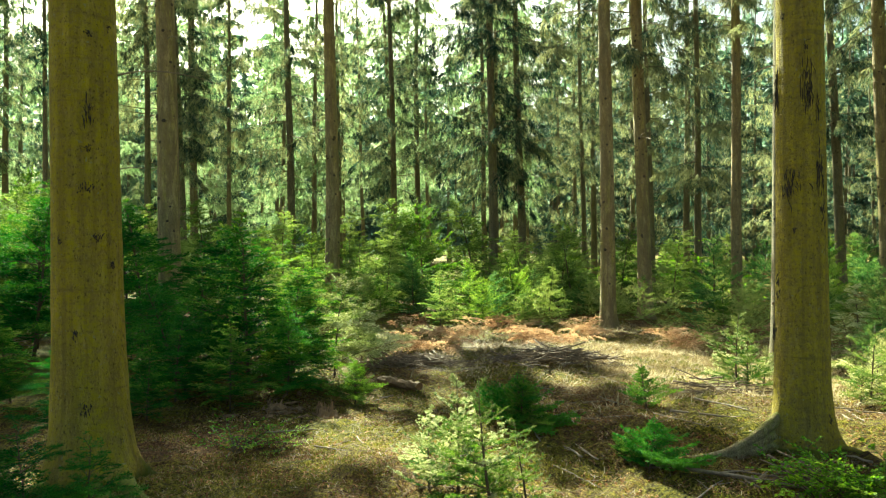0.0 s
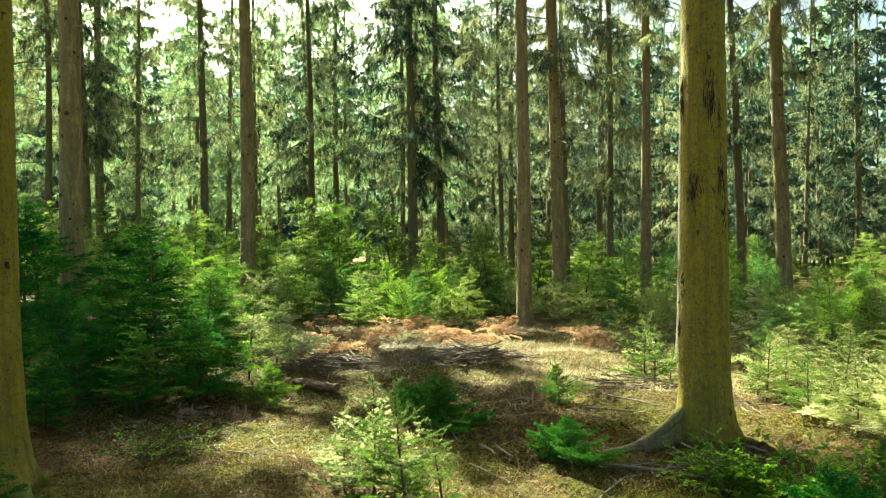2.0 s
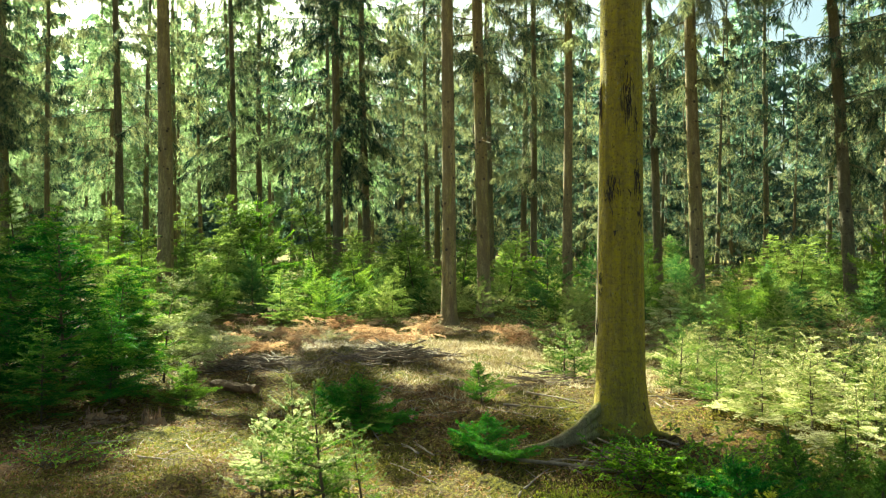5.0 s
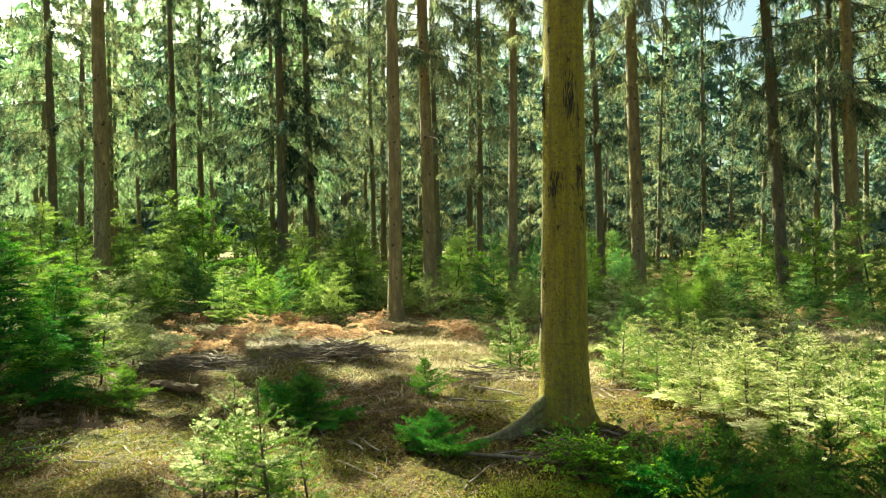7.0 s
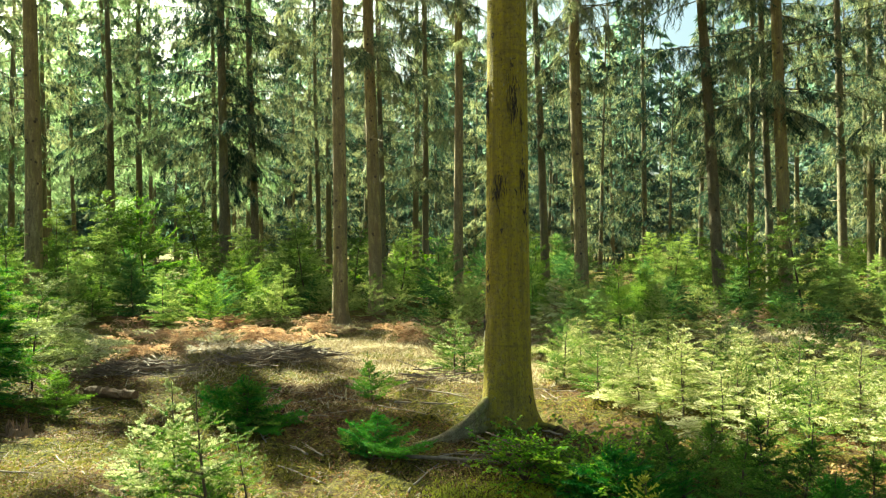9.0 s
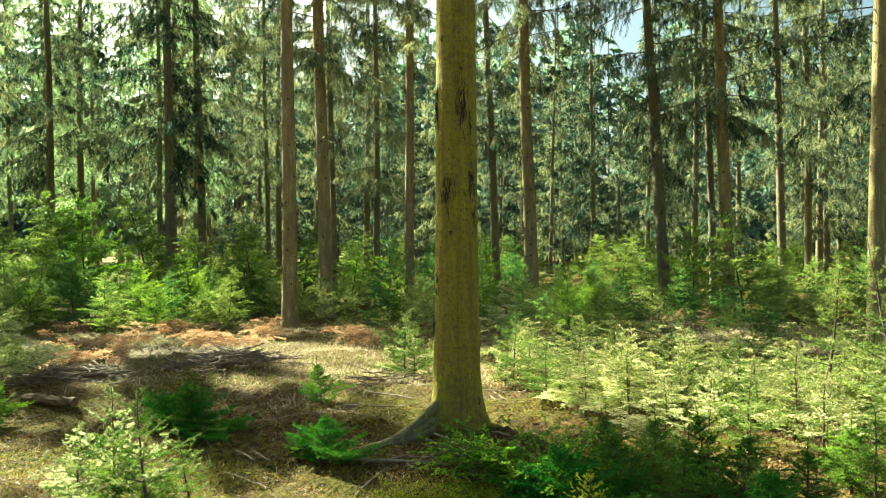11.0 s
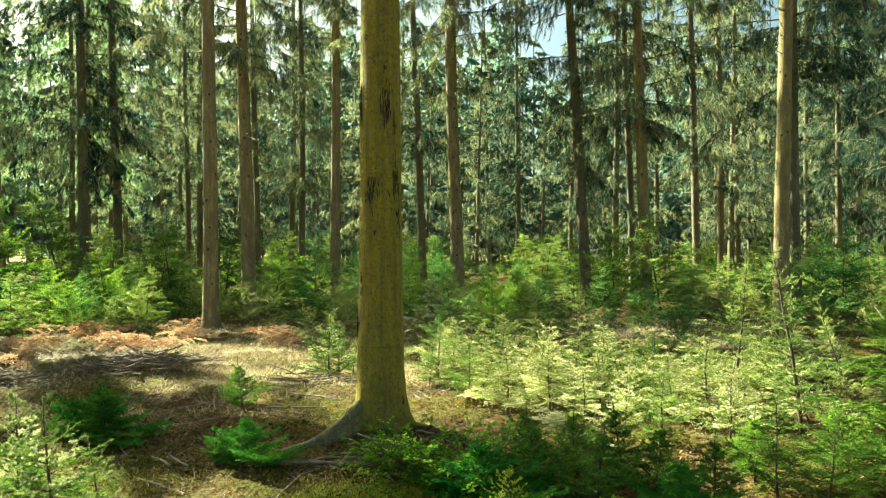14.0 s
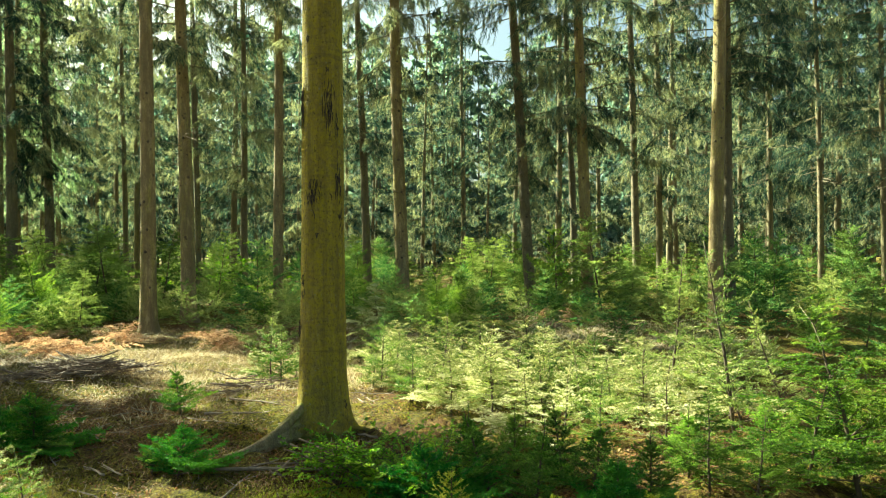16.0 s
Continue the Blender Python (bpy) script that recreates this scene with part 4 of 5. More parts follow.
def far_woods():
    """The wood that closes the view all round, too far to tell its trees apart."""
    rng = np.random.default_rng(78)
    trunks, green = Geo(), Geo()
    for i in range(420):
        a, d = radians(rng.uniform(-62, 100)), rng.uniform(92, 150)
        x, y, tall = math.sin(a) * d, math.cos(a) * d, rng.uniform(24, 37)
        tube(trunks, [(x, y, -0.5), (x, y, tall)], [0.2, 0.05], 5)
        n = 84
        z = rng.uniform(0.2, 1.0, n) ** 1.4 * tall
        w = rng.random(n) * 6.283
        p = np.stack([np.full(n, x), np.full(n, y), z], -1)
        e = p + np.stack([np.cos(w), np.sin(w), np.full(n, -0.35)], -1) * (3.6 * (1 - z / tall) ** 0.6 + 0.6)[:, None]
        needles(green, p, e, 5, 1.6, 0.40, rng, 0.5, 0.7, False, 0.6)
    tagged(new("far_trunks", trunks.mesh("far_trunks", BARK_GREY)), "distant spruce trunks closing the view", "trees", kind="stuff")
    tagged(new("far_woods", green.mesh("far_woods", HAZY)), "distant spruce wood closing the view, haze tinted into its green", "trees", kind="stuff")


far_woods()

# ---- saplings ----
KINDS = {
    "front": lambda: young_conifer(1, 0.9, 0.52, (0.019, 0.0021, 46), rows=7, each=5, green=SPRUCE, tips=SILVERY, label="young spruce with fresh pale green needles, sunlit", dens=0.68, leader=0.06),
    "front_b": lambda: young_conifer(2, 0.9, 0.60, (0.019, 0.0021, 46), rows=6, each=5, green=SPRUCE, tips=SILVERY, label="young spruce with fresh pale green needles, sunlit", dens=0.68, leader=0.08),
    "dark": lambda: young_conifer(3, 0.7, 0.40, (0.026, 0.0034, 15), rows=8, each=6, green=SPRUCE, tips=SPRUCE_TIPS, label="small dark green spruce seedling in the litter", dens=1.0, leader=0.22),
    "dark_b": lambda: young_conifer(4, 0.5, 0.50, (0.026, 0.0032, 20), rows=7, each=8, green=HEMLOCK, label="small bushy green spruce seedling in the litter", dens=1.0, leader=0.2),
    "bushy": lambda: young_conifer(33, 0.6, 0.50, (0.024, 0.0036, 18), rows=8, each=8, green=OLIVE, tips=SPRUCE_TIPS, label="low bushy spruce seedling with yellow-green shoots", dens=1.0, leader=0.06),
    "mid": lambda: young_conifer(5, 1.0, 0.60, (0.028, 0.0036, 8), rows=9, each=5, fine=True, green=LARCH, tips=FRESH_LIT, label="sunlit yellow-green spruce sapling among others", dens=0.75, leader=0.1),
    "mid_b": lambda: young_conifer(6, 1.0, 0.52, (0.028, 0.0036, 8), rows=10, each=5, fine=True, green=LARCH, tips=FRESH_LIT, label="sunlit yellow-green spruce sapling among others", dens=0.75, leader=0.12),
    "mid_d": lambda: young_conifer(36, 1.0, 0.72, (0.020, 0.0030, 14), "hemlock", 9, 5, True, LARCH, "hemlock_sapling", "sunlit yellow-green hemlock sapling with arching sprays", 0.8, 0.06, tips=FRESH_LIT),
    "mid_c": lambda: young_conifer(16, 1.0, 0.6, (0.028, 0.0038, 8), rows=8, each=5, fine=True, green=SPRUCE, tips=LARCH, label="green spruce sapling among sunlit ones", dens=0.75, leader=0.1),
    "hemlock": lambda: young_conifer(7, 2.1, 1.1, (0.030, 0.0040, 11), "hemlock", 15, 6, True, HEMLOCK, "hemlock_sapling", "bushy deep green hemlock with feathery drooping sprays", 0.62, 0.04, tips=HEMLOCK_TIPS),
    "hemlock_b": lambda: young_conifer(8, 2.1, 1.0, (0.030, 0.0040, 11), "hemlock", 15, 6, True, HEMLOCK, "hemlock_sapling", "bushy deep green hemlock with feathery drooping sprays", 0.62, 0.04),
    "near_hemlock": lambda: young_conifer(9, 1.2, 0.68, (0.022, 0.0034, 12), "hemlock", 11, 5, True, OLIVE, "hemlock_sapling", "young olive green hemlock with flat feathery sprays", 0.7),
    "spray": lambda: young_conifer(29, 1.2, 0.75, (0.024, 0.0034, 13), "hemlock", 9, 5, True, HEMLOCK, "hemlock_sapling", "deep green hemlock with flat sprays at the trunk foot", 0.8),
    # Every needle here takes the silvery tint with sunlight in it.
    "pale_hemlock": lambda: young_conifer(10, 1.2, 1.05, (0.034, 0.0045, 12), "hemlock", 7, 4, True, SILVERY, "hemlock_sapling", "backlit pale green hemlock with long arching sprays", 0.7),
    "larch": lambda: young_conifer(11, 1.6, 0.5, (0.03, 0.0042, 9), "larch", 13, 4, True, LARCH, "larch_sapling", "slender young larch with light green tufts", 0.55, 0.08),
    "far_green": lambda: young_conifer(12, 2.0, 0.95, (0.052, 0.0066, 8), "spruce", 13, 6, False, YOUNG, "spruce_sapling", "dense green spruce sapling of the undergrowth", 0.72, 0.08, False),
    "far_pale": lambda: young_conifer(13, 2.0, 1.0, (0.052, 0.0066, 8), "hemlock", 12, 6, False, YOUNG_PALE, "hemlock_sapling", "light green feathery hemlock of the undergrowth", 0.70, 0.05, False),
    "far_dark": lambda: young_conifer(14, 2.0, 0.95, (0.052, 0.0066, 8), "spruce", 13, 6, False, UNDER, "spruce_sapling", "deep green spruce sapling of the undergrowth", 0.72, 0.08, False),
    "low_green": lambda: young_conifer(20, 1.0, 0.75, (0.07, 0.0085, 5), "spruce", 6, 6, False, LARCH, "spruce_sapling", "low green spruce seedling of the undergrowth", 0.3, 0.05, False),
    "low_dark": lambda: young_conifer(21, 1.0, 0.8, (0.07, 0.0085, 5), "hemlock", 6, 6, False, UNDER, "spruce_sapling", "low deep green spruce seedling of the undergrowth", 0.3, 0.05, False),
    "budding": lambda: young_conifer(19, 0.6, 0.36, (0.015, 0.003, 28), rows=7, each=5, green=SPRUCE, tips=BUDS, label="small spruce seedling with bright yellow-green buds", dens=0.7, leader=0.05),
    "beech": lambda: leafy_bush(15, 0.55, 0.9, 30, 0.034, leaves=40),
    "beech_far": lambda: leafy_bush(17, 1.6, 1.6, 16, 0.09, LEAF, "beech_sapling", "young beech with bright green leaves", 22),
    # Leafy shape used for a low, ferny hemlock seedling.
    "tuft": lambda: leafy_bush(18, 0.3, 0.8, 12, 0.03, LEAF, "bilberry_bush", "low ferny green hemlock seedling on the litter", 18),
}


def sapling(kind, x, y, turn, size):
    rng = np.random.default_rng([7, int(x * 100) + 9000, int(y * 100) + 9000])
    return placed(kind, KINDS[kind], on_ground(x, y, turn, size, 0.01) @ pose(0, 0, 0, rng.normal(0, 7), rng.normal(0, 7), 0))


# in front
sapling("front", 0.09, 4.44, 20, 0.84)
sapling("front_b", 0.27, 4.07, 80, 0.84)
sapling("front", -0.09, 4.49, 200, 0.59)
sapling("front_b", 0.49, 4.24, 150, 0.59)
sapling("dark_b", 0.62, 6.45, 10, 1.05)
sapling("dark", 0.66, 6.32, 10, 0.80)
sapling("dark", 0.44, 6.76, 110, 0.58)
sapling("dark", 1.97, 7.07, 60, 0.76)
sapling("dark_b", 1.44, 5.10, 0, 0.79)
sapling("dark", 1.32, 5.32, 40, 0.38)
sapling("spray", -2.15, 3.75, 30, 0.50)
sapling("spray", -1.82, 3.78, 120, 0.42)
sapling("spray", -2.50, 3.80, 210, 0.62)
sapling("tuft", -1.56, 5.53, 0, 0.80)
sapling("tuft", -1.24, 5.60, 120, 0.46)
sapling("bushy", -0.92, 7.63, 30, 0.72)
sapling("pale_hemlock", -1.36, 9.10, 100, 1.04)
sapling("pale_hemlock", -1.14, 10.15, 200, 0.73)
# hemlock thicket
sapling("hemlock", -2.15, 8.05, 0, 0.95)
sapling("hemlock_b", -3.10, 9.21, 70, 0.81)
sapling("hemlock_b", -3.88, 9.44, 130, 1.09)
sapling("hemlock", -1.93, 9.42, 200, 0.73)
sapling("hemlock", -5.74, 10.21, 250, 1.25)
sapling("hemlock_b", -6.70, 10.22, 10, 1.14)
sapling("hemlock_b", -2.64, 7.17, 300, 0.47)
sapling("hemlock_b", -3.03, 10.17, 95, 0.96)
sapling("hemlock_b", -4.26, 7.18, 170, 0.41)
sapling("hemlock", -4.17, 6.69, 75, 0.53)
sapling("hemlock", -2.67, 6.56, 140, 0.34)
sapling("hemlock_b", -2.73, 7.74, 15, 0.64)
sapling("hemlock", -2.05, 7.00, 60, 0.42)
sapling("hemlock_b", -1.62, 7.55, 160, 0.46)
sapling("hemlock_b", -3.20, 6.05, 250, 0.40)
sapling("hemlock", -1.75, 8.35, 310, 0.66)
# the sunlit sapling field and its shaded edge
sapling("front_b", 3.22, 8.00, 15, 0.98)
sapling("front", 3.40, 8.15, 115, 0.80)
sapling("mid_b", 3.66, 8.34, 80, 0.52)
sapling("mid", 3.08, 8.17, 150, 0.41)
sapling("beech", 2.45, 4.07, 0, 0.82)
sapling("beech", 2.30, 4.36, 100, 0.70)
sapling("beech", 2.62, 3.88, 210, 0.75)
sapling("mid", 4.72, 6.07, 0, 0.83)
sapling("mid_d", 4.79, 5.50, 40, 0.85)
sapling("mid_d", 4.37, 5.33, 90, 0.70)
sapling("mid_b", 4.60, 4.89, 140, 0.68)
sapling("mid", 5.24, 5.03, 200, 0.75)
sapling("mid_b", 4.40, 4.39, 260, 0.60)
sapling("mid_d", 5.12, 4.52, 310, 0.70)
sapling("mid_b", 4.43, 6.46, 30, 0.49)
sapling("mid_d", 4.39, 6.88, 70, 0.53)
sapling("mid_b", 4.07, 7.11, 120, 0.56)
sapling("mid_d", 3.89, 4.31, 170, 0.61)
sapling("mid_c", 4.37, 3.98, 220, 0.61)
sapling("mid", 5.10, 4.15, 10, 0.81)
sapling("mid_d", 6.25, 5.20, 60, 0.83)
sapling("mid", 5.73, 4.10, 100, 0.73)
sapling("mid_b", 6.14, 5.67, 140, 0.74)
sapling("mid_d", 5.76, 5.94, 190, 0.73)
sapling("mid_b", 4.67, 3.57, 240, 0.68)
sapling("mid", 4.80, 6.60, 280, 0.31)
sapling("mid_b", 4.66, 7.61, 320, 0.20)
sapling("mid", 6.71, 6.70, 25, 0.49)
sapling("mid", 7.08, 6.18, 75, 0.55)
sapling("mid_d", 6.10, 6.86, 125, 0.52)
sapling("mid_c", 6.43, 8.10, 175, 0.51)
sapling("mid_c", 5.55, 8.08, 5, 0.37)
sapling("larch", 5.96, 4.53, 0, 0.95)
sapling("larch", 5.24, 3.37, 110, 0.97)
sapling("larch", 6.12, 3.44, 200, 0.71)
sapling("larch", 5.87, 4.14, 60, 0.76)
sapling("near_hemlock", 4.71, 2.16, 0, 1.04)
sapling("near_hemlock", 4.04, 2.74, 130, 0.53)
sapling("near_hemlock", 4.54, 2.40, 240, 0.67)
sapling("near_hemlock", 5.15, 2.11, 60, 1.12)
sapling("near_hemlock", 4.10, 2.46, 300, 0.48)
sapling("near_hemlock", 5.71, 2.00, 170, 0.87)
sapling("dark", 2.93, 3.51, 30, 0.85)
sapling("dark", 3.02, 3.20, 120, 0.77)
sapling("dark", 3.45, 3.15, 210, 0.78)
sapling("dark", 3.74, 2.95, 300, 0.66)
sapling("dark_b", 2.50, 3.56, 10, 0.90)
sapling("dark_b", 3.27, 2.80, 70, 0.77)
sapling("dark", 2.46, 3.89, 50, 0.44)
sapling("dark", 3.01, 3.86, 95, 0.76)
sapling("dark", 3.54, 3.50, 140, 0.84)
sapling("dark", 4.22, 3.03, 15, 0.78)
sapling("dark", 4.61, 2.62, 260, 0.87)
sapling("dark", 4.91, 2.41, 330, 1.07)
sapling("dark", 3.43, 3.89, 180, 0.72)
sapling("budding", 2.32, 3.07, 40, 0.72)
sapling("budding", 2.60, 2.66, 100, 0.64)
sapling("budding", 3.00, 2.34, 10, 0.58)
sapling("budding", 2.16, 3.00, 200, 0.66)
# undergrowth further back
sapling("far_dark", -0.65, 16.99, 0, 0.79)
sapling("far_green", 0.57, 15.99, 67, 0.76)
sapling("far_green", 1.73, 16.41, 134, 0.85)
sapling("far_dark", 1.15, 15.46, 201, 0.61)
sapling("far_pale", -0.05, 15.00, 268, 0.61)
sapling("far_pale", -1.45, 17.94, 335, 1.07)
sapling("far_pale", -2.11, 18.88, 42, 1.01)
sapling("far_green", 3.14, 18.74, 109, 0.58)
sapling("far_dark", 2.98, 21.80, 176, 0.72)
sapling("far_pale", 4.09, 20.60, 243, 0.57)
sapling("far_pale", -3.42, 13.58, 310, 1.09)
sapling("far_pale", -2.74, 15.76, 17, 1.03)
sapling("far_pale", -4.09, 18.55, 84, 1.36)
sapling("far_pale", -5.72, 19.17, 151, 1.10)
sapling("hemlock", -5.53, 12.86, 218, 1.25)
sapling("hemlock_b", -6.30, 11.30, 285, 1.28)
sapling("hemlock_b", -7.60, 12.20, 40, 1.25)
sapling("far_pale", -8.16, 13.76, 352, 1.52)
sapling("beech_far", 6.50, 21.05, 59, 1.29)
sapling("far_pale", 3.81, 19.65, 126, 0.51)
sapling("far_pale", 6.67, 19.94, 193, 0.50)
sapling("pale_hemlock", 6.95, 12.20, 260, 0.76)
sapling("far_dark", 7.08, 11.54, 327, 0.43)
sapling("far_green", 8.84, 12.17, 34, 0.67)
sapling("far_dark", 9.42, 14.20, 101, 0.61)
sapling("far_dark", 9.86, 12.66, 168, 0.50)
sapling("far_dark", 12.28, 14.55, 235, 0.40)
sapling("far_dark", 5.75, 10.00, 302, 0.31)
sapling("far_dark", 6.53, 9.52, 9, 0.23)
sapling("far_green", 9.03, 16.72, 76, 0.61)
sapling("far_green", 9.10, 13.18, 143, 0.56)
sapling("far_pale", 12.35, 15.76, 210, 0.44)
sapling("far_dark", 11.76, 12.33, 277, 0.36)
sapling("far_green", 14.91, 13.40, 344, 0.38)
sapling("far_pale", 14.19, 11.16, 51, 0.48)
sapling("far_dark", 12.85, 7.87, 118, 0.48)
sapling("far_green", 11.53, 6.17, 185, 0.52)
sapling("far_pale", 10.04, 4.69, 252, 0.63)
sapling("far_dark", 11.14, 4.69, 319, 0.74)
sapling("far_green", 5.72, 9.40, 26, 0.24)


def undergrowth():
    """Young conifers that fill the space between the far trunks."""
    rng = np.random.default_rng(31)
    for i in range(165):
        a = radians(rng.uniform(-35, 69))
        d = rng.uniform(18, 46)
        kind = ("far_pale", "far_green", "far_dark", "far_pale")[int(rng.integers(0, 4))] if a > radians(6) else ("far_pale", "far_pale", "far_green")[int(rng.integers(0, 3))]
        sapling(kind, math.sin(a) * d, math.cos(a) * d, rng.random() * 360, rng.uniform(0.6, 1.25) * (1.5 if a < radians(4) else 1.05))


undergrowth()


def sapling_edge():
    """The low fringe of seedlings where the clearing meets the undergrowth."""
    rng = np.random.default_rng(41)
    for i in range(46):
        a, d = radians(rng.uniform(-12, 52)), rng.uniform(14.6, 19.5)
        x, y = math.sin(a) * d, math.cos(a) * d
        if min(math.hypot(x - u, y - w) for u, w in ((3.4, 14.9), (4.5, 16.2), (7.3, 18.1), (10.6, 17.2), (13.2, 14.9), (13.4, 12.9))) > 0.9:
            sapling(("far_dark", "far_green", "far_pale")[int(rng.integers(0, 3))], x, y, rng.random() * 360, rng.uniform(0.3, 0.72))


def sapling_fill():
    """Smaller saplings crowded between the larger ones of the sunlit field."""
    rng = np.random.default_rng(42)
    for i in range(64):
        a, d = radians(rng.uniform(29, 60)), rng.uniform(6.6, 10.5)
        if a < radians(33) and d < 8:
            continue
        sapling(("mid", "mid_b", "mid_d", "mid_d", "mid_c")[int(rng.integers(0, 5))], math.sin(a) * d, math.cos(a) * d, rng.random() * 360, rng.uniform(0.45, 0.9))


def low_growth(kind, seed, count):
    """Low seedlings past counting that cover the shaded ground between the trunks."""
    rng = np.random.default_rng(seed)
    plant = KINDS[kind]()
    needle = next(c for c in plant.children if c.name.startswith("needles"))
    stem = next(c for c in plant.children if c.name.startswith("stem"))
    me, material = needle.data, needle.data.materials[0]
    v = np.empty(len(me.vertices) * 3, np.float32)
    me.vertices.foreach_get("co", v)
    v = v.reshape(-1, 3)
    for ob in (needle, stem, plant):
        bpy.data.objects.remove(ob)
    cover = Geo()
    for _ in range(count):
        a, d = radians(rng.uniform(-10, 68)), rng.uniform(12.5, 27)
        x, y = math.sin(a) * d, math.cos(a) * d
        if d < 15 and -0.1 < a < 0.3 or min(math.hypot(x - u, y - w) for u, w in ((3.4, 14.9), (4.5, 16.2), (7.3, 18.1), (10.6, 17.2), (13.2, 14.9), (13.4, 12.9))) < 0.7:
            continue
        t, size = rng.random() * 6.283, rng.uniform(0.4, 1.0)
        turned = np.stack([v[:, 0] * math.cos(t) - v[:, 1] * math.sin(t), v[:, 0] * math.sin(t) + v[:, 1] * math.cos(t), v[:, 2]], -1) * size
        cover.add(turned + [x, y, float(height(x, y))], np.arange(len(v)))
    tagged(new("seedling_cover", cover.mesh("seedling_cover", material)), "low green conifer seedlings covering the shaded forest floor", "seedlings", kind="stuff")


sapling_edge()
sapling_fill()
low_growth("low_green", 43, 130)
low_growth("low_dark", 44, 60)

# ---- dead bracken, brushwood and litter ----
for x, y, turn, size in ((1.4, 14.6, 148, 0.7), (1.9, 12.8, 293, 0.8), (0.9, 14.8, 72, 1.0), (1.1, 14.0, 236, 1.0), (1.6, 13.2, 336, 1.0), (1.7, 15.2, 348, 0.9), (1.6, 12.2, 315, 0.8), (2.8, 13.8, 279, 1.0), (1.1, 15.6, 344, 1.1), (2.0, 12.3, 72, 1.0), (1.6, 13.6, 282, 1.1), (1.5, 12.2, 213, 1.0), (2.6, 13.7, 34, 0.9), (2.0, 15.0, 249, 0.7), (0.7, 12.9, 208, 1.1), (2.7, 14.2, 164, 1.1), (1.9, 12.6, 282, 0.8), (1.2, 15.2, 146, 1.0), (1.1, 16.1, 308, 0.7), (-0.0, 12.5, 299, 1.0)):
    placed(("bracken", int(turn) % 3), lambda: bracken_plant(50 + int(turn) % 3), on_ground(x, y, turn, size))
for x, y, turn, size in ((0.1, 10.9, 295, 1.0), (0.2, 12.4, 270, 1.1), (-0.3, 11.7, 354, 0.7), (-0.2, 10.9, 199, 1.1), (-0.6, 13.3, 173, 1.1), (3.9, 12.6, 3, 1.1), (4.0, 11.9, 86, 0.9), (3.8, 11.5, 17, 0.7), (3.9, 12.2, 275, 0.8)):
    placed(("bracken", int(turn) % 3), lambda: bracken_plant(50 + int(turn) % 3), on_ground(x, y, turn, size))
for x, y, turn, size in ((10.1, 11.6, 40, 0.8), (11.2, 11.0, 160, 0.9), (10.9, 12.1, 280, 1.0), (5.6, 12.4, 120, 0.9), (6.1, 12.9, 220, 0.8)):
    placed(("bracken", int(turn) % 3), lambda: bracken_plant(50 + int(turn) % 3), on_ground(x, y, turn, size))
brushwood(61, -0.37, 9.63, 8, 1.0, 0.5, 170, "heap of dark weathered sticks and thin branches")
brushwood(62, 1.50, 9.61, -14, 1.0, 0.75, 190, "heap of dark weathered sticks and thin branches")
brushwood(63, -7.02, 11.98, 5, 1.4, 0.7, 60, "heap of dark weathered sticks and thin branches")
fallen_branch(1, 1.98, 4.76, -35, 0.86, 0.018)
brushwood(65, 2.35, 4.62, -30, 0.45, 0.25, 26, "loose tangle of thin pale twigs on the litter")
fallen_branch(2, 2.34, 6.52, -31, 0.61, 0.013)
fallen_branch(3, 2.60, 6.79, -60, 0.63, 0.011)
fallen_branch(4, 2.27, 7.67, 47, 0.90, 0.01)
fallen_branch(5, -1.27, 6.09, 13, 0.42, 0.011)
fallen_branch(6, 1.80, 8.69, -72, 1.44, 0.01)
fallen_branch(7, 1.21, 8.19, -42, 0.53, 0.008)
fallen_branch(8, 1.78, 7.41, -65, 0.63, 0.009)
fallen_branch(9, 2.64, 7.57, -49, 0.32, 0.012)
fallen_branch(10, 2.18, 4.69, -42, 0.38, 0.012)
fallen_branch(11, -0.85, 5.67, 54, 0.37, 0.008)
fallen_branch(12, 1.49, 7.47, -158, 0.56, 0.008)
fallen_branch(13, 0.78, 9.75, 106, 0.77, 0.01)
fallen_branch(14, -0.50, 8.22, -40, 0.62, 0.055, "short mossy log with pale split end", CHIPS, 0, 0.01)
stump(-2.60, 4.30, 0.055, 0.46, 40, "thin broken pale stem beside the thick trunk", ROOT_BARK, 3, 9)
CHIP_SPOTS = np.random.default_rng(9)
for i in range(26):
    chip(200 + i, -1.51 + CHIP_SPOTS.normal(0, 0.28), 6.95 + CHIP_SPOTS.normal(0, 0.28), CHIP_SPOTS.uniform(0.06, 0.2), CHIP_SPOTS.random() * 360)
litter(71, 20000, (-4, 3, 9, 15), 0.11, 0.002, TWIG_LITTER, "twig_litter", "thin brown twigs strewn over the forest floor")
litter(72, 22000, (0.0, 7.0, 8, 15), 0.11, 0.0028, STRAW, "dry_grass", "bleached dry grass and straw on the forest floor", 0.5)
litter(73, 24000, (-3, 2.5, 7, 12), 0.022, 0.003, MOSS, "moss", "tufts of yellow-green moss on the forest floor", 0.9, 0.16, 160)
litter(74, 26000, (-4, 2.5, 8, 14), 0.022, 0.0035, LEAF_LITTER, "leaf_litter", "fallen brown leaves and bark flakes on the forest floor", 0.25)

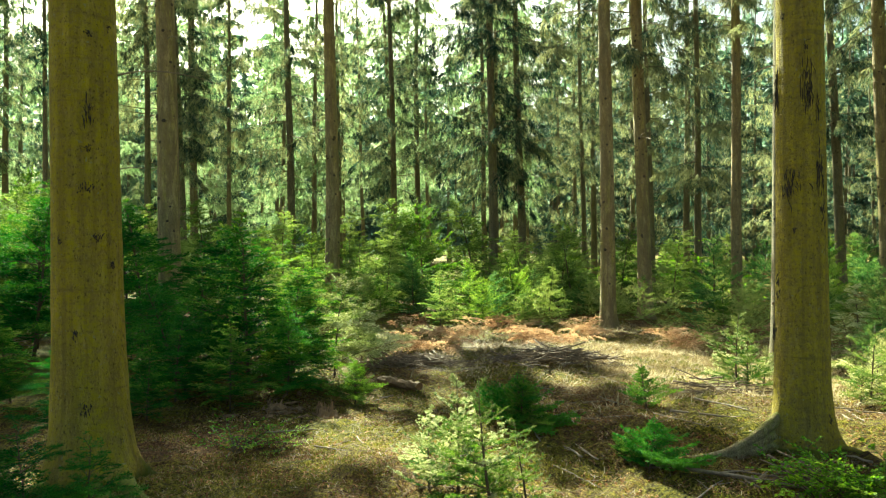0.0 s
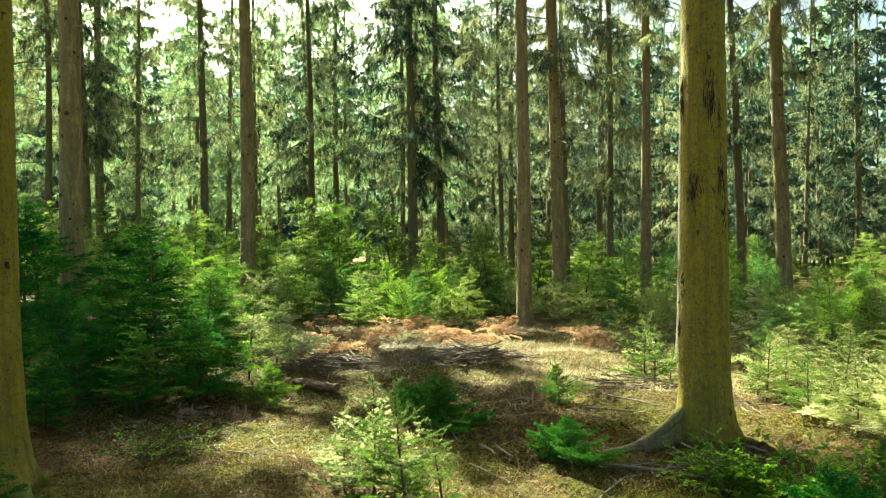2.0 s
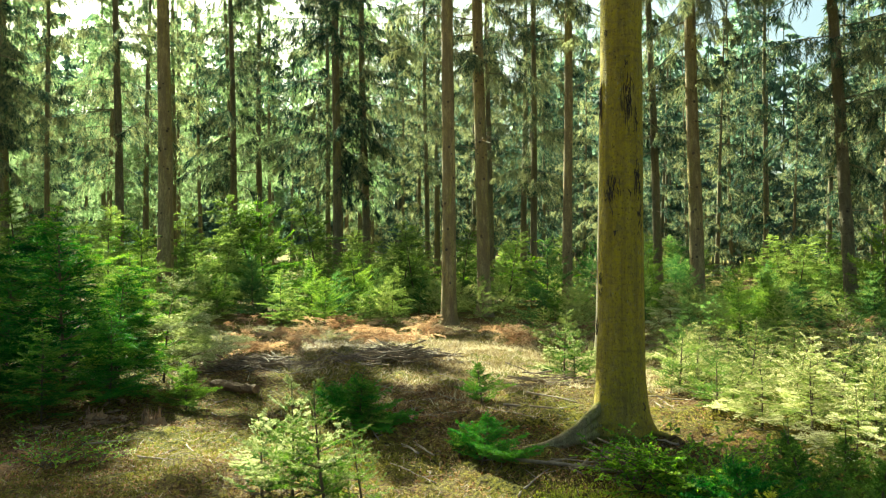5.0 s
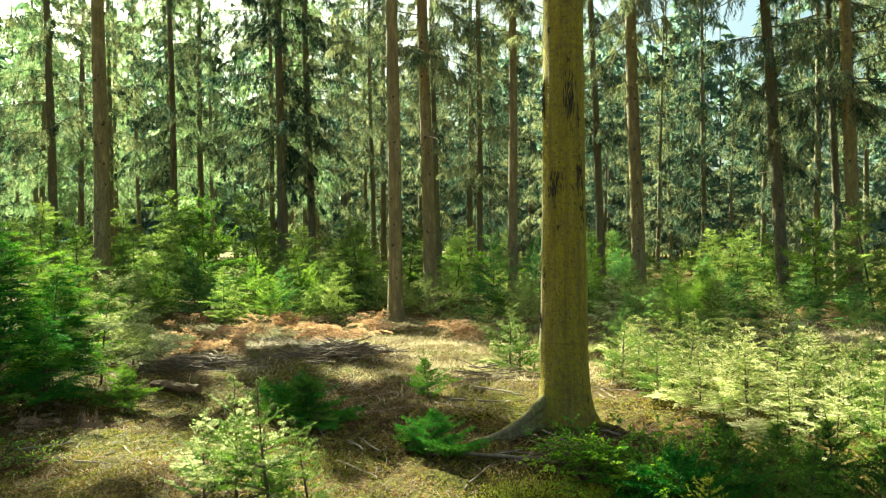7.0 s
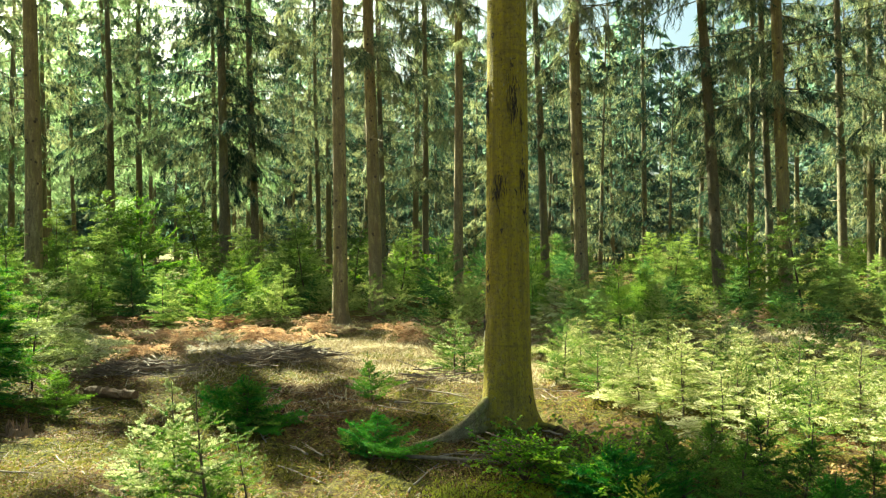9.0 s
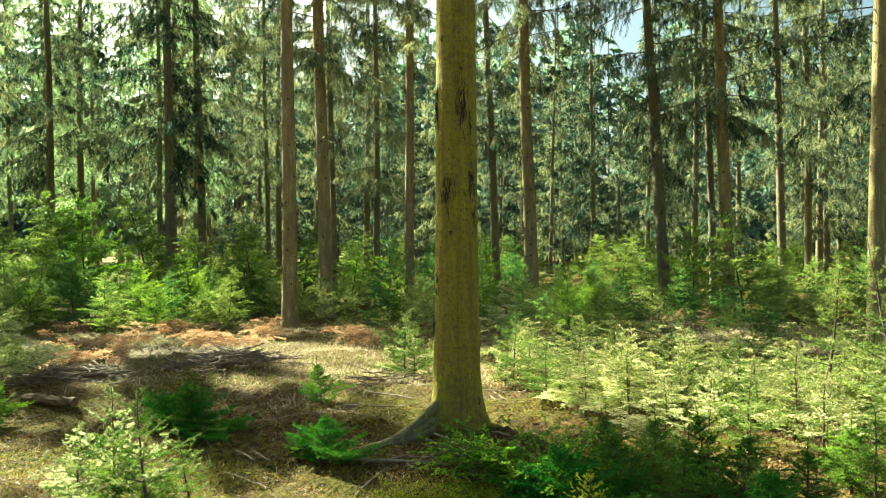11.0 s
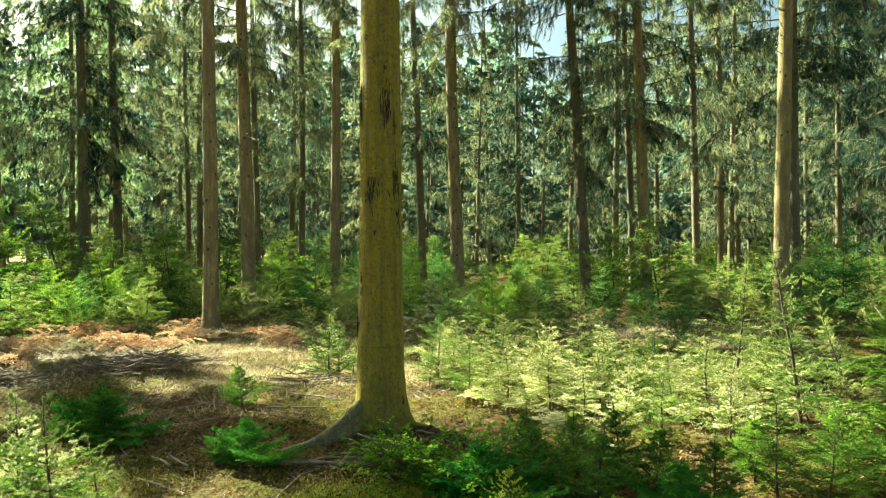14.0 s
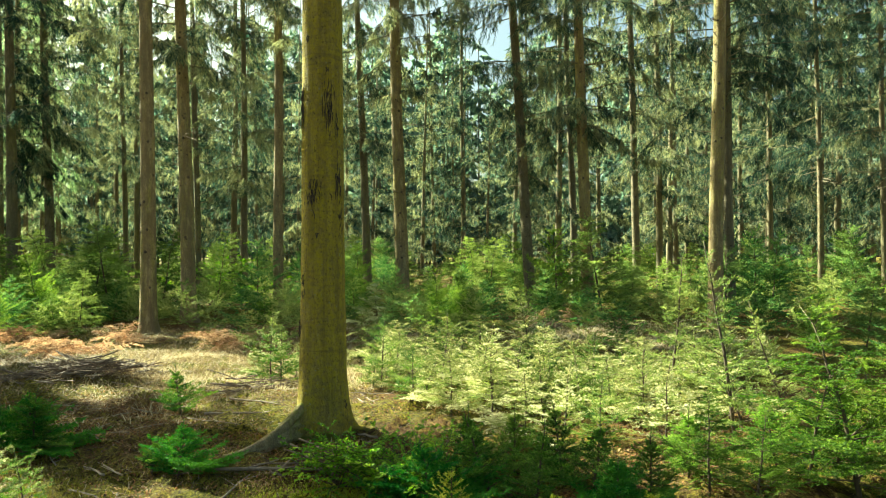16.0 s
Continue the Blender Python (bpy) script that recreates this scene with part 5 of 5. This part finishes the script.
litter(75, 7000, (1.62, 3.68, 2.42, 4.43), 0.02, 0.003, VIVID_MOSS, "moss", "vivid yellow-green moss cushion on the litter", 0.9, 0.10)
litter(76, 16000, (-3, 2.6, 6, 9), 0.035, 0.006, ORANGE_LITTER, "leaf_litter", "rust-coloured leaf and bark flakes on the forest floor", 0.3, 0.25)
litter(79, 30000, (1.8, 7.2, 7.5, 11.5), 0.10, 0.0026, STRAW, "dry_grass", "bleached dry grass standing in the sunlit clearing", 0.8, 0.25)
litter(80, 1600, (-1.2, 9.4, 2.4, 12.2), 0.30, 0.0026, DEADWOOD, "dead_twig_tangle", "tangle of thin grey dead twigs round the stick heaps", 0.3, 0.4)
litter(81, 9000, (-2.8, 3.0, 3.2, 8.0), 0.05, 0.0018, STRAW, "needle_litter", "pale dry needles and grass stems on the litter", 0.35, 0.3)
brushwood(66, 10.5, 11.2, 25, 1.6, 0.7, 90, "low heap of pale dead branches behind the saplings")
# Bleached litter, laid thick here to give the pale of a sunlit band.
litter(82, 9000, (9.0, 7.6, 12.0, 10.6), 0.14, 0.004, STRAW, "dry_grass", "bleached grass doubling as a sunlit strip behind the saplings", 0.5, 0.3)
brushwood(64, 2.80, 7.50, 4, 0.7, 0.35, 22, "low heap of thin brown dead twigs")
litter(77, 20000, (-2.6, 3.0, 3.0, 8.0), 0.022, 0.0032, LEAF_LITTER, "leaf_litter", "curled brown leaves and bark flakes on the forest floor", 0.7, 0.18, 130)
litter(78, 26000, (-2.8, 2.8, 1.2, 6.4), 0.024, 0.0036, MOSS, "moss", "olive moss carpet over the forest floor", 0.9, 0.17, 240)
stump(-1.10, 6.85, 0.085, 0.17, 20, "splintered pale rotten stump among wood fragments", CHIPS, 5)
stump(-1.63, 7.10, 0.08, 0.12, 140, "low crumbling stump of pale rotten wood", CHIPS, 7)
STICK_SPOTS = np.random.default_rng(12)
for i in range(70):
    fallen_branch(300 + i, STICK_SPOTS.uniform(-0.8, 4.0), STICK_SPOTS.uniform(4.6, 11.5), STICK_SPOTS.random() * 360, STICK_SPOTS.uniform(0.2, 0.7), STICK_SPOTS.uniform(0.004, 0.010))
